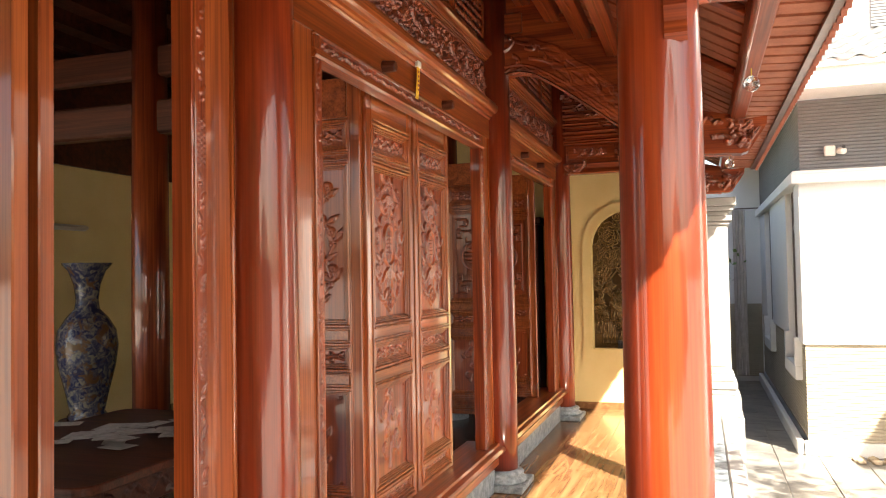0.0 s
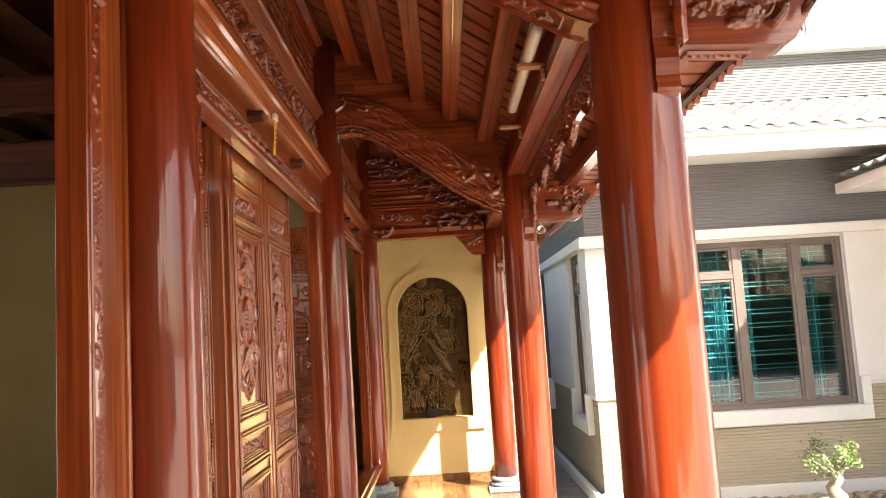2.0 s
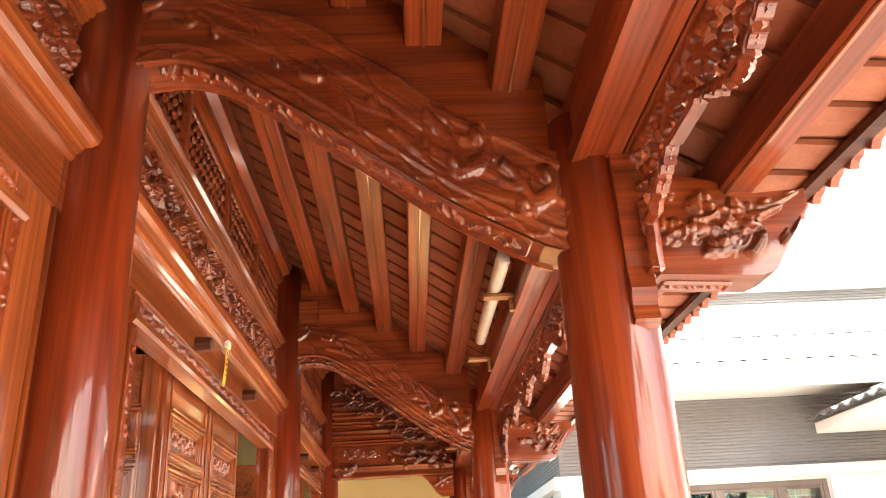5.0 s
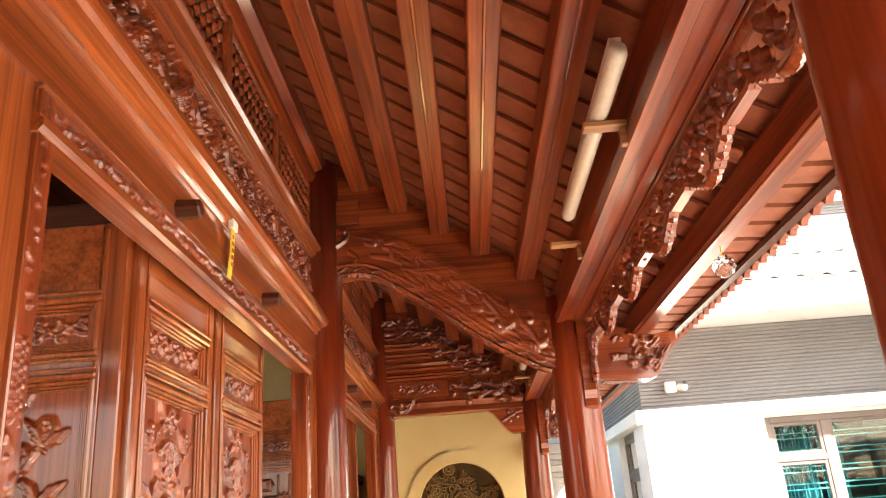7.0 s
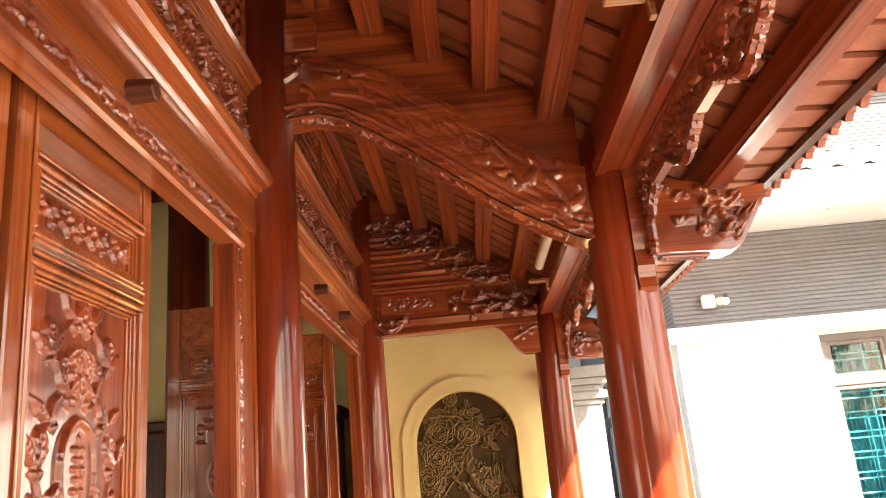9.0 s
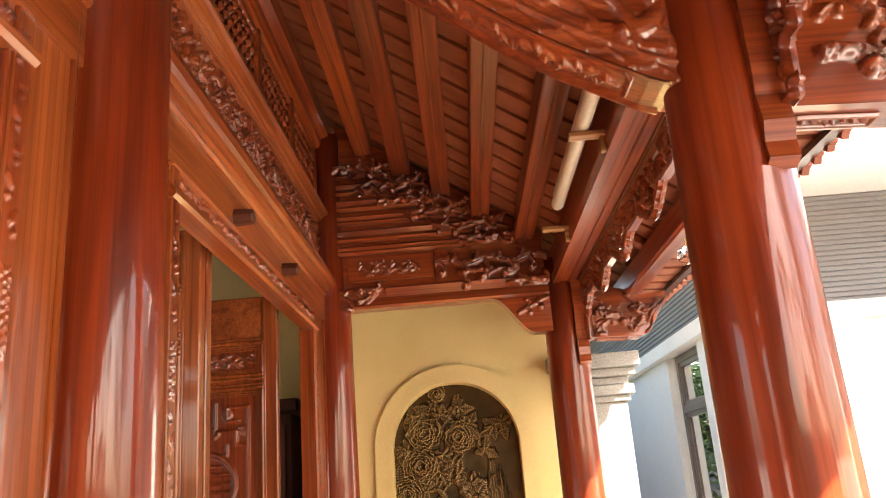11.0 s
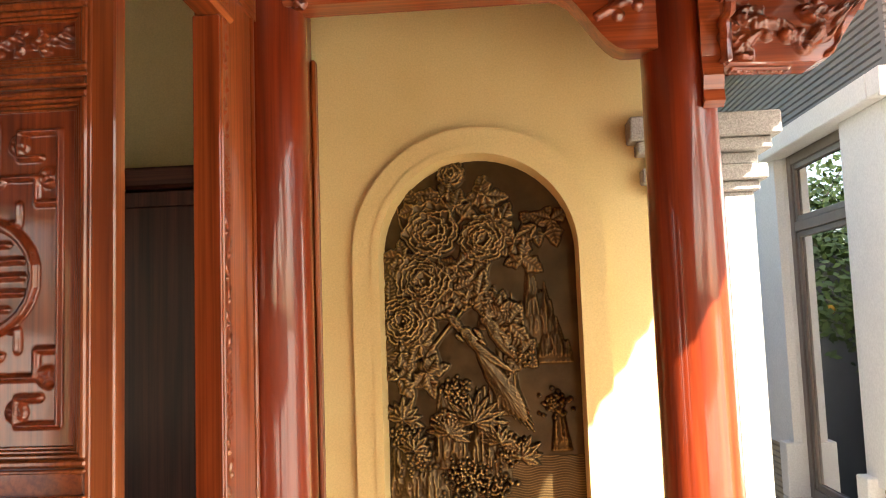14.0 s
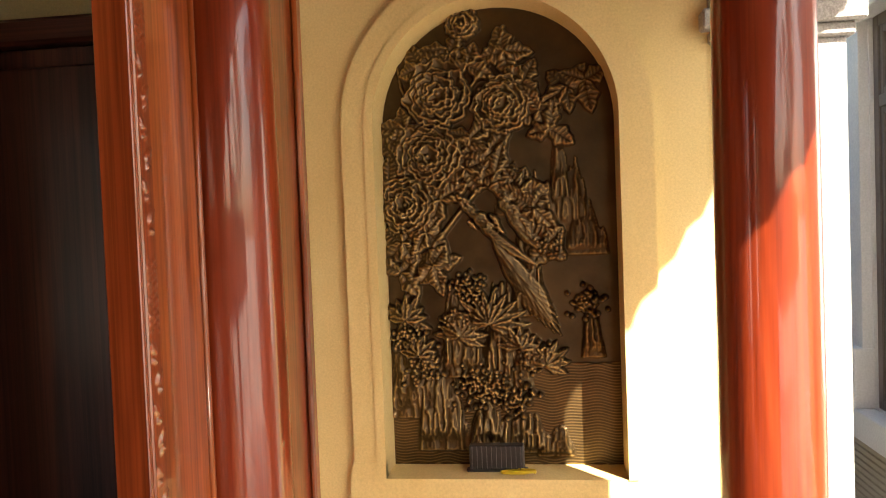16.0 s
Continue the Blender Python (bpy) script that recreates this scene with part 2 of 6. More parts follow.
def lathe(profile, cx, cy, seg=40, bm=None):
    o = bmesh.new()
    rings = []
    for r, z in profile:
        rings.append([o.verts.new((cx + r * math.cos(2 * math.pi * i / seg), cy + r * math.sin(2 * math.pi * i / seg), z)) for i in range(seg)])
    for a, b in zip(rings, rings[1:]):
        for i in range(seg):
            o.faces.new((a[i], a[(i + 1) % seg], b[(i + 1) % seg], b[i]))
    o.faces.new(rings[0][::-1])
    o.faces.new(rings[-1])
    return join(bm, o)


def tube(points, radius, seg=8, bm=None):
    """A round bar along a line of points."""
    o = bmesh.new()
    rings = []
    pts = [Vector(p) for p in points]
    for i, p in enumerate(pts):
        d = (pts[min(i + 1, len(pts) - 1)] - pts[max(i - 1, 0)]).normalized()
        u = d.orthogonal().normalized()
        if rings:
            u = (prev - d * prev.dot(d)).normalized()
        prev = u
        w = d.cross(u)
        r = radius[i] if isinstance(radius, (list, tuple)) else radius
        rings.append([o.verts.new(p + r * (u * math.cos(2 * math.pi * k / seg) + w * math.sin(2 * math.pi * k / seg))) for k in range(seg)])
    for a, b in zip(rings, rings[1:]):
        for i in range(seg):
            o.faces.new((a[i], a[(i + 1) % seg], b[(i + 1) % seg], b[i]))
    o.faces.new(rings[0][::-1])
    o.faces.new(rings[-1])
    return join(bm, o)


def field_noise(X, Y, seed):
    """Smooth random values in 0 to 1 over arrays of coordinates."""
    g = np.random.RandomState(seed).rand(97, 89)
    i, j = np.floor(X).astype(int), np.floor(Y).astype(int)
    u, v = X - i, Y - j
    u, v = u * u * (3 - 2 * u), v * v * (3 - 2 * v)
    a = g[i % 97, j % 89] * (1 - u) + g[(i + 1) % 97, j % 89] * u
    b = g[i % 97, (j + 1) % 89] * (1 - u) + g[(i + 1) % 97, (j + 1) % 89] * u
    return a * (1 - v) + b * v


# ---- carving: height fields built from strokes, scrolls, leaves and blossoms ----
class Carving:
    def __init__(self, w, h, step=0.005):
        self.w, self.h = w, h
        self.nx, self.ny = max(2, int(w / step) + 1), max(2, int(h / step) + 1)
        self.xs, self.ys = np.linspace(0, w, self.nx), np.linspace(0, h, self.ny)
        self.H = np.zeros((self.ny, self.nx))

    def stamp(self, x, y, r, a):
        i0, i1 = np.searchsorted(self.xs, (x - r, x + r))
        j0, j1 = np.searchsorted(self.ys, (y - r, y + r))
        if i1 <= i0 or j1 <= j0:
            return
        d = ((self.xs[None, i0:i1] - x) ** 2 + (self.ys[j0:j1, None] - y) ** 2) / (r * r)
        block = self.H[j0:j1, i0:i1]
        np.maximum(block, a * np.sqrt(np.clip(1 - d, 0, 1)), out=block)

    def stroke(self, pts, r0, r1, a):
        pts = np.array(pts, float)
        seg = np.hypot(*np.diff(pts, axis=0).T)
        s = np.concatenate(([0], np.cumsum(seg)))
        n = max(3, int(s[-1] / (0.55 * max(min(r0, r1), 0.003))))
        for k in np.linspace(0, s[-1], n):
            r = r0 + (r1 - r0) * k / s[-1]
            self.stamp(np.interp(k, s, pts[:, 0]), np.interp(k, s, pts[:, 1]), r, a * (0.6 + 0.4 * r / max(r0, r1)))

    def scroll(self, x, y, size, ang, hand, r, a, turns=1.35):
        """A spiral that starts at (x, y), heads along ang and curls up to one side."""
        pts, th, px, py = [], ang, x, y
        n = 34
        for i in range(n):
            pts.append((px, py))
            f = i / n
            ds = size * 2.6 / n * (1 - 0.72 * f)
            th += hand * turns * 2 * math.pi / n * (0.45 + 1.1 * f)
            px, py = px + ds * math.cos(th), py + ds * math.sin(th)
        self.stroke(pts, r, r * 0.6, a)
        self.stamp(px, py, r * 1.5, a * 1.15)

    def ribbon(self, pts, width, a, lines=3):
        """A band of side-by-side ridges that follows a path."""
        p = np.array(pts, float)
        d = np.gradient(p, axis=0)
        d /= np.maximum(np.hypot(d[:, 0], d[:, 1]), 1e-6)[:, None]
        nrm = np.stack((-d[:, 1], d[:, 0]), 1)
        for k in range(lines):
            o = (k - (lines - 1) / 2) * width / lines
            r = width / lines * 0.62
            self.stroke(p + nrm * o, r, r * 0.75, a * (1 - 0.22 * abs(k - (lines - 1) / 2)))

    def cloud(self, x, y, size, ang, turn, width, a, lines=3):
        """A ribbed cloud scroll: a tail that swells and curls up into an eye."""
        pts, th, px, py = [], ang, x, y
        n = 40
        for i in range(n):
            pts.append((px, py))
            f = i / n
            ds = size * 3.4 / n * (1 - 0.75 * f)
            th += turn * 2.1 * math.pi / n * (0.15 + 1.7 * f * f * 1.4)
            px, py = px + ds * math.cos(th), py + ds * math.sin(th)
        self.ribbon(pts, width, a, lines)
        self.stamp(px, py, width * 0.55, a * 1.15)

    def leaf(self, x, y, ang, length, width, a, lobes=0):
        c, s = math.cos(ang), math.sin(ang)
        for t in np.linspace(0.02, 1, 12):
            wdt = width * math.sin(math.pi * min(1, t ** 0.75)) * 0.5 + 0.002
            if lobes:
                wdt *= 0.75 + 0.35 * abs(math.sin(t * math.pi * lobes))
            for sgn in (-1, 1):
                px, py = x + c * length * t - s * sgn * wdt * 0.55, y + s * length * t + c * sgn * wdt * 0.55
                self.stamp(px, py, max(wdt * 0.62, 0.003), a * (1 - 0.45 * t))
        self.stroke([(x, y), (x + c * length * 0.9, y + s * length * 0.9)], 0.0035, 0.003, a * 0.55)

    def blossom(self, x, y, size, a, petals=7, rings=3, rnd=random):
        for k in range(rings):
            rr = size * (1 - 0.30 * k)
            n = max(3, petals - k)
            off = rnd.random() * 6.28
            for i in range(n):
                th = off + 2 * math.pi * i / n
                cx, cy = x + math.cos(th) * rr * 0.62, y + math.sin(th) * rr * 0.62
                self.stamp(cx, cy, rr * 0.42, a * (0.45 + 0.22 * k))
                arc = [(x + math.cos(th + q) * rr * (1.0 - 0.18 * abs(q) ** 2), y + math.sin(th + q) * rr * (1.0 - 0.18 * abs(q) ** 2)) for q in np.linspace(-0.5, 0.5, 7)]
                self.stroke(arc, size * 0.05 + 0.002, size * 0.05 + 0.002, a * (0.62 + 0.2 * k))
        self.stamp(x, y, size * 0.2, a * 1.1)

    def petal(self, x, y, r, a0, a1, sx=1.0, ang=0.0, ruffle=0.0):
        """A cupped disc laid over what is there, with a raised outer lip."""
        i0, i1 = np.searchsorted(self.xs, (x - 1.4 * r, x + 1.4 * r))
        j0, j1 = np.searchsorted(self.ys, (y - 1.4 * r, y + 1.4 * r))
        if i1 <= i0 or j1 <= j0:
            return
        dx, dy = self.xs[None, i0:i1] - x, self.ys[j0:j1, None] - y
        c, s = math.cos(ang), math.sin(ang)
        u, v = (dx * c + dy * s), (-dx * s + dy * c) / sx
        th = np.arctan2(v, u)
        d = np.hypot(u, v) / (r * (1 + ruffle * np.sin(5 * th + x * 90) + 0.6 * ruffle * np.sin(9 * th + y * 70)))
        block = self.H[j0:j1, i0:i1]
        hgt = a0 + (a1 - a0) * np.clip(d, 0, 1) ** 2.5
        block[d < 1] = hgt[d < 1]

    def peony(self, x, y, size, base, top, rnd):
        """A full flower of ruffled petals in rings, the inner ones higher."""
        rings = 5
        for k in range(rings):
            f = k / (rings - 1)
            n = (7, 6, 5, 4, 3)[k]
            dist, pr = size * (0.66 - 0.56 * f), size * (0.45 - 0.19 * f)
            off = rnd.random() * 6.28
            for i in range(n):
                th = off + 2 * math.pi * i / n + rnd.uniform(-0.3, 0.3)
                a0 = base + (top - base) * (0.15 + 0.6 * f) + rnd.uniform(-0.003, 0.003)
                self.petal(x + dist * math.cos(th), y + dist * math.sin(th), pr * rnd.uniform(0.85, 1.15), a0 - 0.005, a0 + 0.014, 1.45, th + rnd.uniform(-0.35, 0.35), 0.11)
        self.stamp(x, y, size * 0.12, top)

    def frond(self, x, y, ang, length, width, a, over=False):
        """A pointed leaf with a sunk midrib and side veins, laid over what is there."""
        r = length * 1.05
        i0, i1 = np.searchsorted(self.xs, (x - r, x + r))
        j0, j1 = np.searchsorted(self.ys, (y - r, y + r))
        if i1 <= i0 or j1 <= j0:
            return
        dx, dy = self.xs[None, i0:i1] - x, self.ys[j0:j1, None] - y
        u = (dx * math.cos(ang) + dy * math.sin(ang)) / length
        v = -dx * math.sin(ang) + dy * math.cos(ang)
        w = width * 0.5 * np.clip(np.sin(np.pi * np.clip(u, 0, 1) ** 0.8), 0, 1) * (1 + 0.14 * np.sin(u * 17))
        inside = (u > 0) & (u < 1) & (np.abs(v) < w)
        q = np.abs(v) / np.maximum(w, 1e-5)
        hgt = a * (0.74 + 0.26 * np.sqrt(np.clip(1 - (2 * q - 1) ** 2, 0, 1))) * (1 - 0.25 * u) + 0.0012 * np.sin(u * 44 - q * 5)
        block = self.H[j0:j1, i0:i1]
        block[inside] = (hgt + 0.25 * block)[inside] if over else np.maximum(block, hgt)[inside]

    def vine(self, y, amp, period, r, a, seed=1, stem=0.55):
        """A running stem with scrolls and leaves on both sides."""
        rnd = random.Random(seed)
        xs = np.arange(0, self.w + 0.001, period / 24)
        self.stroke([(x, y + amp * stem * math.sin(2 * math.pi * x / period)) for x in xs], r, r, a * 0.8)
        k, x = 0, period * 0.2
        while x < self.w - period * 0.15:
            up = 1 if k % 2 == 0 else -1
            yy = y + amp * stem * math.sin(2 * math.pi * x / period)
            self.scroll(x, yy, amp * rnd.uniform(0.8, 1.0), up * 0.9, up, r * 0.95, a)
            self.leaf(x + period * 0.12, yy, -up * rnd.uniform(0.6, 1.1), amp * rnd.uniform(0.8, 1.1), amp * 0.4, a * 0.9)
            self.leaf(x - period * 0.05, yy, math.pi - up * rnd.uniform(0.5, 1.2), amp * 0.8, amp * 0.32, a * 0.8)
            if k % 3 == 1:
                self.blossom(x + period * 0.25, y, amp * 0.42, a, 5, 2, rnd)
            x += period * 0.5
            k += 1

    def fill(self, n, size, r, a, seed=1, mask=None):
        """Free scrollwork over the whole field."""
        rnd = random.Random(seed)
        for i in range(n):
            x, y = rnd.random() * self.w, rnd.random() * self.h
            if mask and not mask(x, y):
                continue
            sz = size * rnd.uniform(0.6, 1.2)
            if i % 3 < 2:
                self.scroll(x, y, sz, rnd.random() * 6.28, rnd.choice((-1, 1)), r, a * rnd.uniform(0.7, 1))
            else:
                self.leaf(x, y, rnd.random() * 6.28, sz * 1.1, sz * 0.45, a * rnd.uniform(0.7, 1))

    def soften(self, n=1):
        for k in range(n):
            P = np.pad(self.H, 1, mode="edge")
            self.H = (2 * P[1:-1, 1:-1] + P[:-2, 1:-1] + P[2:, 1:-1] + P[1:-1, :-2] + P[1:-1, 2:]) / 6

    def mirror(self):
        self.H = np.maximum(self.H, self.H[:, ::-1])

    def border(self, wdt, a):
        m = (self.xs[None, :] < wdt) | (self.xs[None, :] > self.w - wdt) | (self.ys[:, None] < wdt) | (self.ys[:, None] > self.h - wdt)
        self.H[m] = np.maximum(self.H[m], a)

    def grid(self, place, out):
        """Vertices: place maps the flat field to the surface, out is the way the carving stands proud."""
        U, V = np.meshgrid(self.xs, self.ys)
        P = place(U, V)
        O = np.array(out, float)
        return P + self.H[..., None] * (O if O.ndim == 3 else O[None, None, :])

    def mesh(self, name, place, out):
        P = self.grid(place, out).reshape(-1, 3)
        idx = np.arange(self.nx * self.ny).reshape(self.ny, self.nx)
        q = np.stack((idx[:-1, :-1], idx[:-1, 1:], idx[1:, 1:], idx[1:, :-1]), -1).reshape(-1, 4)
        me = bpy.data.meshes.new(name)
        me.from_pydata(P.tolist(), [], q.tolist())
        me.update()
        return me

    def openwork(self, name, place, out, back=0.012, cut=0.0015):
        """Pierced carving: only what stands proud is kept, with a back of its own."""
        F = self.grid(place, out).reshape(-1, 3)
        keep = self.H
        Bk = self.H.copy()
        self.H = -np.minimum(self.H, back)
        K = self.grid(place, out).reshape(-1, 3)
        self.H = Bk
        idx = np.arange(self.nx * self.ny).reshape(self.ny, self.nx)
        on = keep > cut
        cell = on[:-1, :-1] | on[:-1, 1:] | on[1:, 1:] | on[1:, :-1]
        q = np.stack((idx[:-1, :-1], idx[:-1, 1:], idx[1:, 1:], idx[1:, :-1]), -1)[cell]
        n = self.nx * self.ny
        both = np.concatenate((q, q[:, ::-1] + n))
        used, inv = np.unique(both, return_inverse=True)
        V = np.concatenate((F, K))[used]
        me = bpy.data.meshes.new(name)
        me.from_pydata(V.tolist(), [], inv.reshape(-1, 4).tolist())
        me.update()
        return me


def on_x(x, y0, z0, flip=1):
    """A field laid on a wall of constant x: u along y, v along z."""
    return lambda U, V: np.stack((np.full_like(U, x), y0 + flip * U, z0 + V), -1)


def on_y(y, x0, z0, flip=1):
    return lambda U, V: np.stack((x0 + flip * U, np.full_like(U, y), z0 + V), -1)


def carved(name, c, place, out, material, parent, label=""):
    return mesh_part(name, c.mesh(name, place, out), material, parent, label, True)


# ---- plan ----
OUT_X, IN_X = -0.097, -1.40          # the two rows of columns
COLS = (-0.45, 2.27, 5.45, 8.14)     # along the veranda
WALL_Y, GROUND = 8.75, -0.49
BAYS = ((-0.06, 1.93), (2.74, 5.10), (5.88, 7.72))   # door openings
LINTEL, SILL = 2.39, 0.33

# ---- veranda floor and courtyard ----
floor = thing("floor", "brown glossy wood-look plank floor of the veranda", "floor", kind="structure")
part("floor_slab", box(-1.62, 0.16, -1.2, 8.75, -0.485, -0.012), BLUESTONE, floor)
kerb = thing("trim", "grey granite edge of the veranda step", "step", kind="structure")
part("kerb_stone", box(0.165, 0.29, -1.2, 8.6, -0.485, 0.002, 0.012), GRANITE, kerb)
ground = thing("ground", "pale grout bed and earth round the courtyard", "ground", kind="structure")
gb = bmesh.new()
bmesh.ops.create_grid(gb, x_segments=2, y_segments=2, size=400, matrix=Matrix.Translation((0, 0, GROUND - 0.012)))
part("ground_sheet", gb, GROUT, ground)

# ---- end walls, with the arched niche ----
NX, NR, NZ0, NZ1 = -0.77, 0.385, 0.667, 1.81


def arch(cx, r, z0, z1, n=28):
    return [(cx - r, z0)] + [(cx - r * math.cos(math.pi * i / n), z1 + r * math.sin(math.pi * i / n)) for i in range(n + 1)] + [(cx + r, z0)]


wall_n = thing("wall_north", "cream painted end wall with an arched niche", "wall", kind="structure")
WL, WR, WT = -1.62, -0.06, 3.75
wb = box(WL, NX - NR, WALL_Y, WALL_Y + 0.22, -0.4, WT)
box(NX + NR, WR, WALL_Y, WALL_Y + 0.22, -0.4, WT, 0, wb)
box(NX - NR, NX + NR, WALL_Y, WALL_Y + 0.22, -0.4, NZ0, 0, wb)
top = [(NX - NR * math.cos(math.pi * i / 28), NZ1 + NR * math.sin(math.pi * i / 28)) for i in range(29)]
prism([(NX - NR, WT)] + top + [(NX + NR, WT)], "y", WALL_Y, WALL_Y + 0.22, wb)
box(WL, WR, WALL_Y + 0.135, WALL_Y + 0.21, -0.3, 2.5, 0, wb)
part("wall_body", wb, CREAM, wall_n)


def arch_band(cx, r0, r1, z0, zs, y0, y1, bm=None):
    a, b = arch(cx, r0, z0, zs), arch(cx, r1, z0, zs)
    return prism(b + a[::-1], "y", y0, y1, bm)


sb = arch_band(NX, NR, NR + 0.105, NZ0, NZ1, WALL_Y - 0.03, WALL_Y + 0.001)
arch_band(NX, NR, NR + 0.03, NZ0, NZ1, WALL_Y - 0.036, WALL_Y - 0.03, sb)
prism([(NX - NR - 0.120, 0.535), (NX - NR - 0.120, 0.68), (NX - NR - 0.105, 0.72), (NX - NR, 0.72), (NX - NR, NZ0), (NX + NR, NZ0), (NX + NR, 0.72),
       (NX + NR + 0.105, 0.72), (NX + NR + 0.120, 0.68), (NX + NR + 0.120, 0.535)], "y", WALL_Y - 0.032, WALL_Y + 0.001, sb)
part("niche_surround", sb, CREAM, wall_n, "raised cream moulding round the niche")
part("skirting", box(-1.38, -0.10, WALL_Y - 0.014, WALL_Y, 0, 0.075), PLANK, wall_n, "dark wood-look skirting tile")
wall_s = thing("wall_south", "plain cream end wall of the veranda", "wall", kind="structure")
part("wall_body", box(WL, 0.03, -1.25, -1.05, -0.4, WT), CREAM, wall_s)


def relief():
    """Peonies on a branch over rocks and water."""
    rnd = random.Random(4)
    c = Carving(2 * NR, NZ1 + NR - NZ0, 0.003)
    X, Y = np.meshgrid(c.xs, c.ys)
    # peaks and cliffs: ridged slabs with upright folds
    for x, y, wd, hh, a in ((0.60, 0.78, 0.14, 0.27, 0.020), (0.52, 0.70, 0.13, 0.27, 0.026), (0.67, 0.70, 0.12, 0.18, 0.020), (0.43, 0.84, 0.11, 0.15, 0.018), (0.68, 0.36, 0.07, 0.18, 0.030),
                         (0.06, 0.16, 0.12, 0.36, 0.030), (0.17, 0.05, 0.15, 0.36, 0.036), (0.25, 0.30, 0.14, 0.32, 0.040), (0.38, 0.26, 0.16, 0.34, 0.036), (0.47, 0.50, 0.13, 0.24, 0.034), (0.33, 0.04, 0.14, 0.16, 0.040), (0.45, 0.04, 0.12, 0.14, 0.036), (0.55, 0.03, 0.10, 0.10, 0.030)):
        u, v = (X - x) / (wd * 0.62), (Y - y) / hh
        crest = 1 - np.abs(u) ** 1.8 + 0.5 * (field_noise(X * 45, Y * 0 + y * 9, 5) - 0.5) + 0.25 * (field_noise(X * 120, Y * 0 + x * 7, 6) - 0.5)
        inside = (np.abs(u) < 1) & (v > 0) & (v < crest)
        sd = int(x * 100 + y * 10)
        folds = 1 - np.abs(2 * field_noise(X * 58, Y * 13, sd) - 1)
        folds = 0.65 * folds ** 2 + 0.35 * (1 - np.abs(2 * field_noise(X * 130, Y * 42, sd + 1) - 1))
        hgt = a * (0.42 + 0.58 * folds) * np.clip(3.0 * (crest - v), 0.4, 1) * np.clip(5 * v, 0.5, 1)
        c.H[inside] = np.maximum(c.H, hgt)[inside]
    # water
    low = (Y < 0.34) & (c.H < 0.004)
    c.H[low] = (0.003 + 0.0022 * np.sin(Y * 640 + 3 * np.sin(X * 26) + 2 * np.sin(X * 61)))[low]
    # branches
    c.stroke([(0.02, 0.40), (0.07, 0.58), (0.16, 0.74), (0.24, 0.84), (0.32, 0.93), (0.44, 0.96)], 0.015, 0.006, 0.022)
    c.stroke([(0.07, 0.58), (0.12, 0.84), (0.18, 1.10), (0.26, 1.34), (0.28, 1.48)], 0.012, 0.006, 0.024)
    c.stroke([(0.28, 1.24), (0.38, 1.36), (0.42, 1.45)], 0.007, 0.004, 0.018)
    c.stroke([(0.11, 1.18), (0.07, 1.28), (0.06, 1.35)], 0.006, 0.004, 0.018)
    c.stroke([(0.38, 1.18), (0.54, 1.22), (0.68, 1.26)], 0.007, 0.004, 0.018)
    for x, y in ((0.42, 1.46), (0.36, 1.39), (0.06, 1.36), (0.03, 1.33), (0.46, 1.40)):
        c.stamp(x, y, 0.009, 0.022)
    # leaves round the flowers
    for x, y, n in ((0.24, 1.38, 4), (0.14, 1.34, 4), (0.30, 1.34, 3), (0.42, 1.38, 4), (0.48, 1.28, 4), (0.53, 1.18, 4), (0.62, 1.25, 5), (0.68, 1.27, 3), (0.08, 1.14, 4), (0.04, 1.06, 4), (0.30, 1.10, 4), (0.28, 1.00, 4), (0.36, 1.06, 3), (0.38, 0.98, 4), (0.46, 0.92, 5), (0.50, 0.86, 4), (0.12, 0.93, 4), (0.19, 0.90, 3), (0.06, 0.76, 4), (0.14, 0.79, 4), (0.16, 0.68, 5), (0.05, 0.66, 3), (0.56, 1.12, 3), (0.02, 0.96, 3), (0.54, 0.74, 4)):
        o = rnd.random() * 6.28
        for k in range(n):
            c.frond(x, y, o + k * 6.28 / n + rnd.uniform(-0.4, 0.4), rnd.uniform(0.075, 0.115), rnd.uniform(0.054, 0.074), rnd.uniform(0.020, 0.034), True)
    # long plain plumes sweeping down over the rocks
    for k in range(9):
        c.frond(0.30 + 0.008 * k, 0.86 - 0.012 * k, -0.78 + 0.05 * (k - 4), 0.17, 0.030, 0.036 + 0.0006 * k)
    for k in range(7):
        c.frond(0.40 + 0.006 * k, 0.88 - 0.012 * k, -0.95 + 0.05 * (k - 3), 0.15, 0.026, 0.034)
    for k in range(11):
        o = (k - 5) * 0.034
        c.frond(0.36, 0.76, -0.98 + o, 0.40 - abs(o) * 0.8, 0.026, 0.040 - abs(o) * 0.04)
    for k in range(40):
        f = rnd.random()
        c.frond(0.25 + 0.11 * f + rnd.gauss(0, 0.012), 0.90 - 0.11 * f + rnd.gauss(0, 0.012), -0.75 + rnd.uniform(-0.25, 0.25), 0.045, 0.016, 0.040)
        c.frond(0.39 + 0.06 * f + rnd.gauss(0, 0.009), 0.90 - 0.09 * f + rnd.gauss(0, 0.009), -1.0 + rnd.uniform(-0.25, 0.25), 0.04, 0.015, 0.036)
    # long-leaved plants among the rocks
    for x, y, n, L in ((0.34, 0.48, 11, 0.13), (0.24, 0.44, 9, 0.09), (0.06, 0.50, 8, 0.09), (0.44, 0.40, 8, 0.08), (0.52, 0.34, 8, 0.09), (0.10, 0.38, 7, 0.07)):
        for k in range(n):
            c.frond(x, y, -0.4 + k * 3.9 / n, L * rnd.uniform(0.8, 1.1), 0.032, rnd.uniform(0.034, 0.046), True)
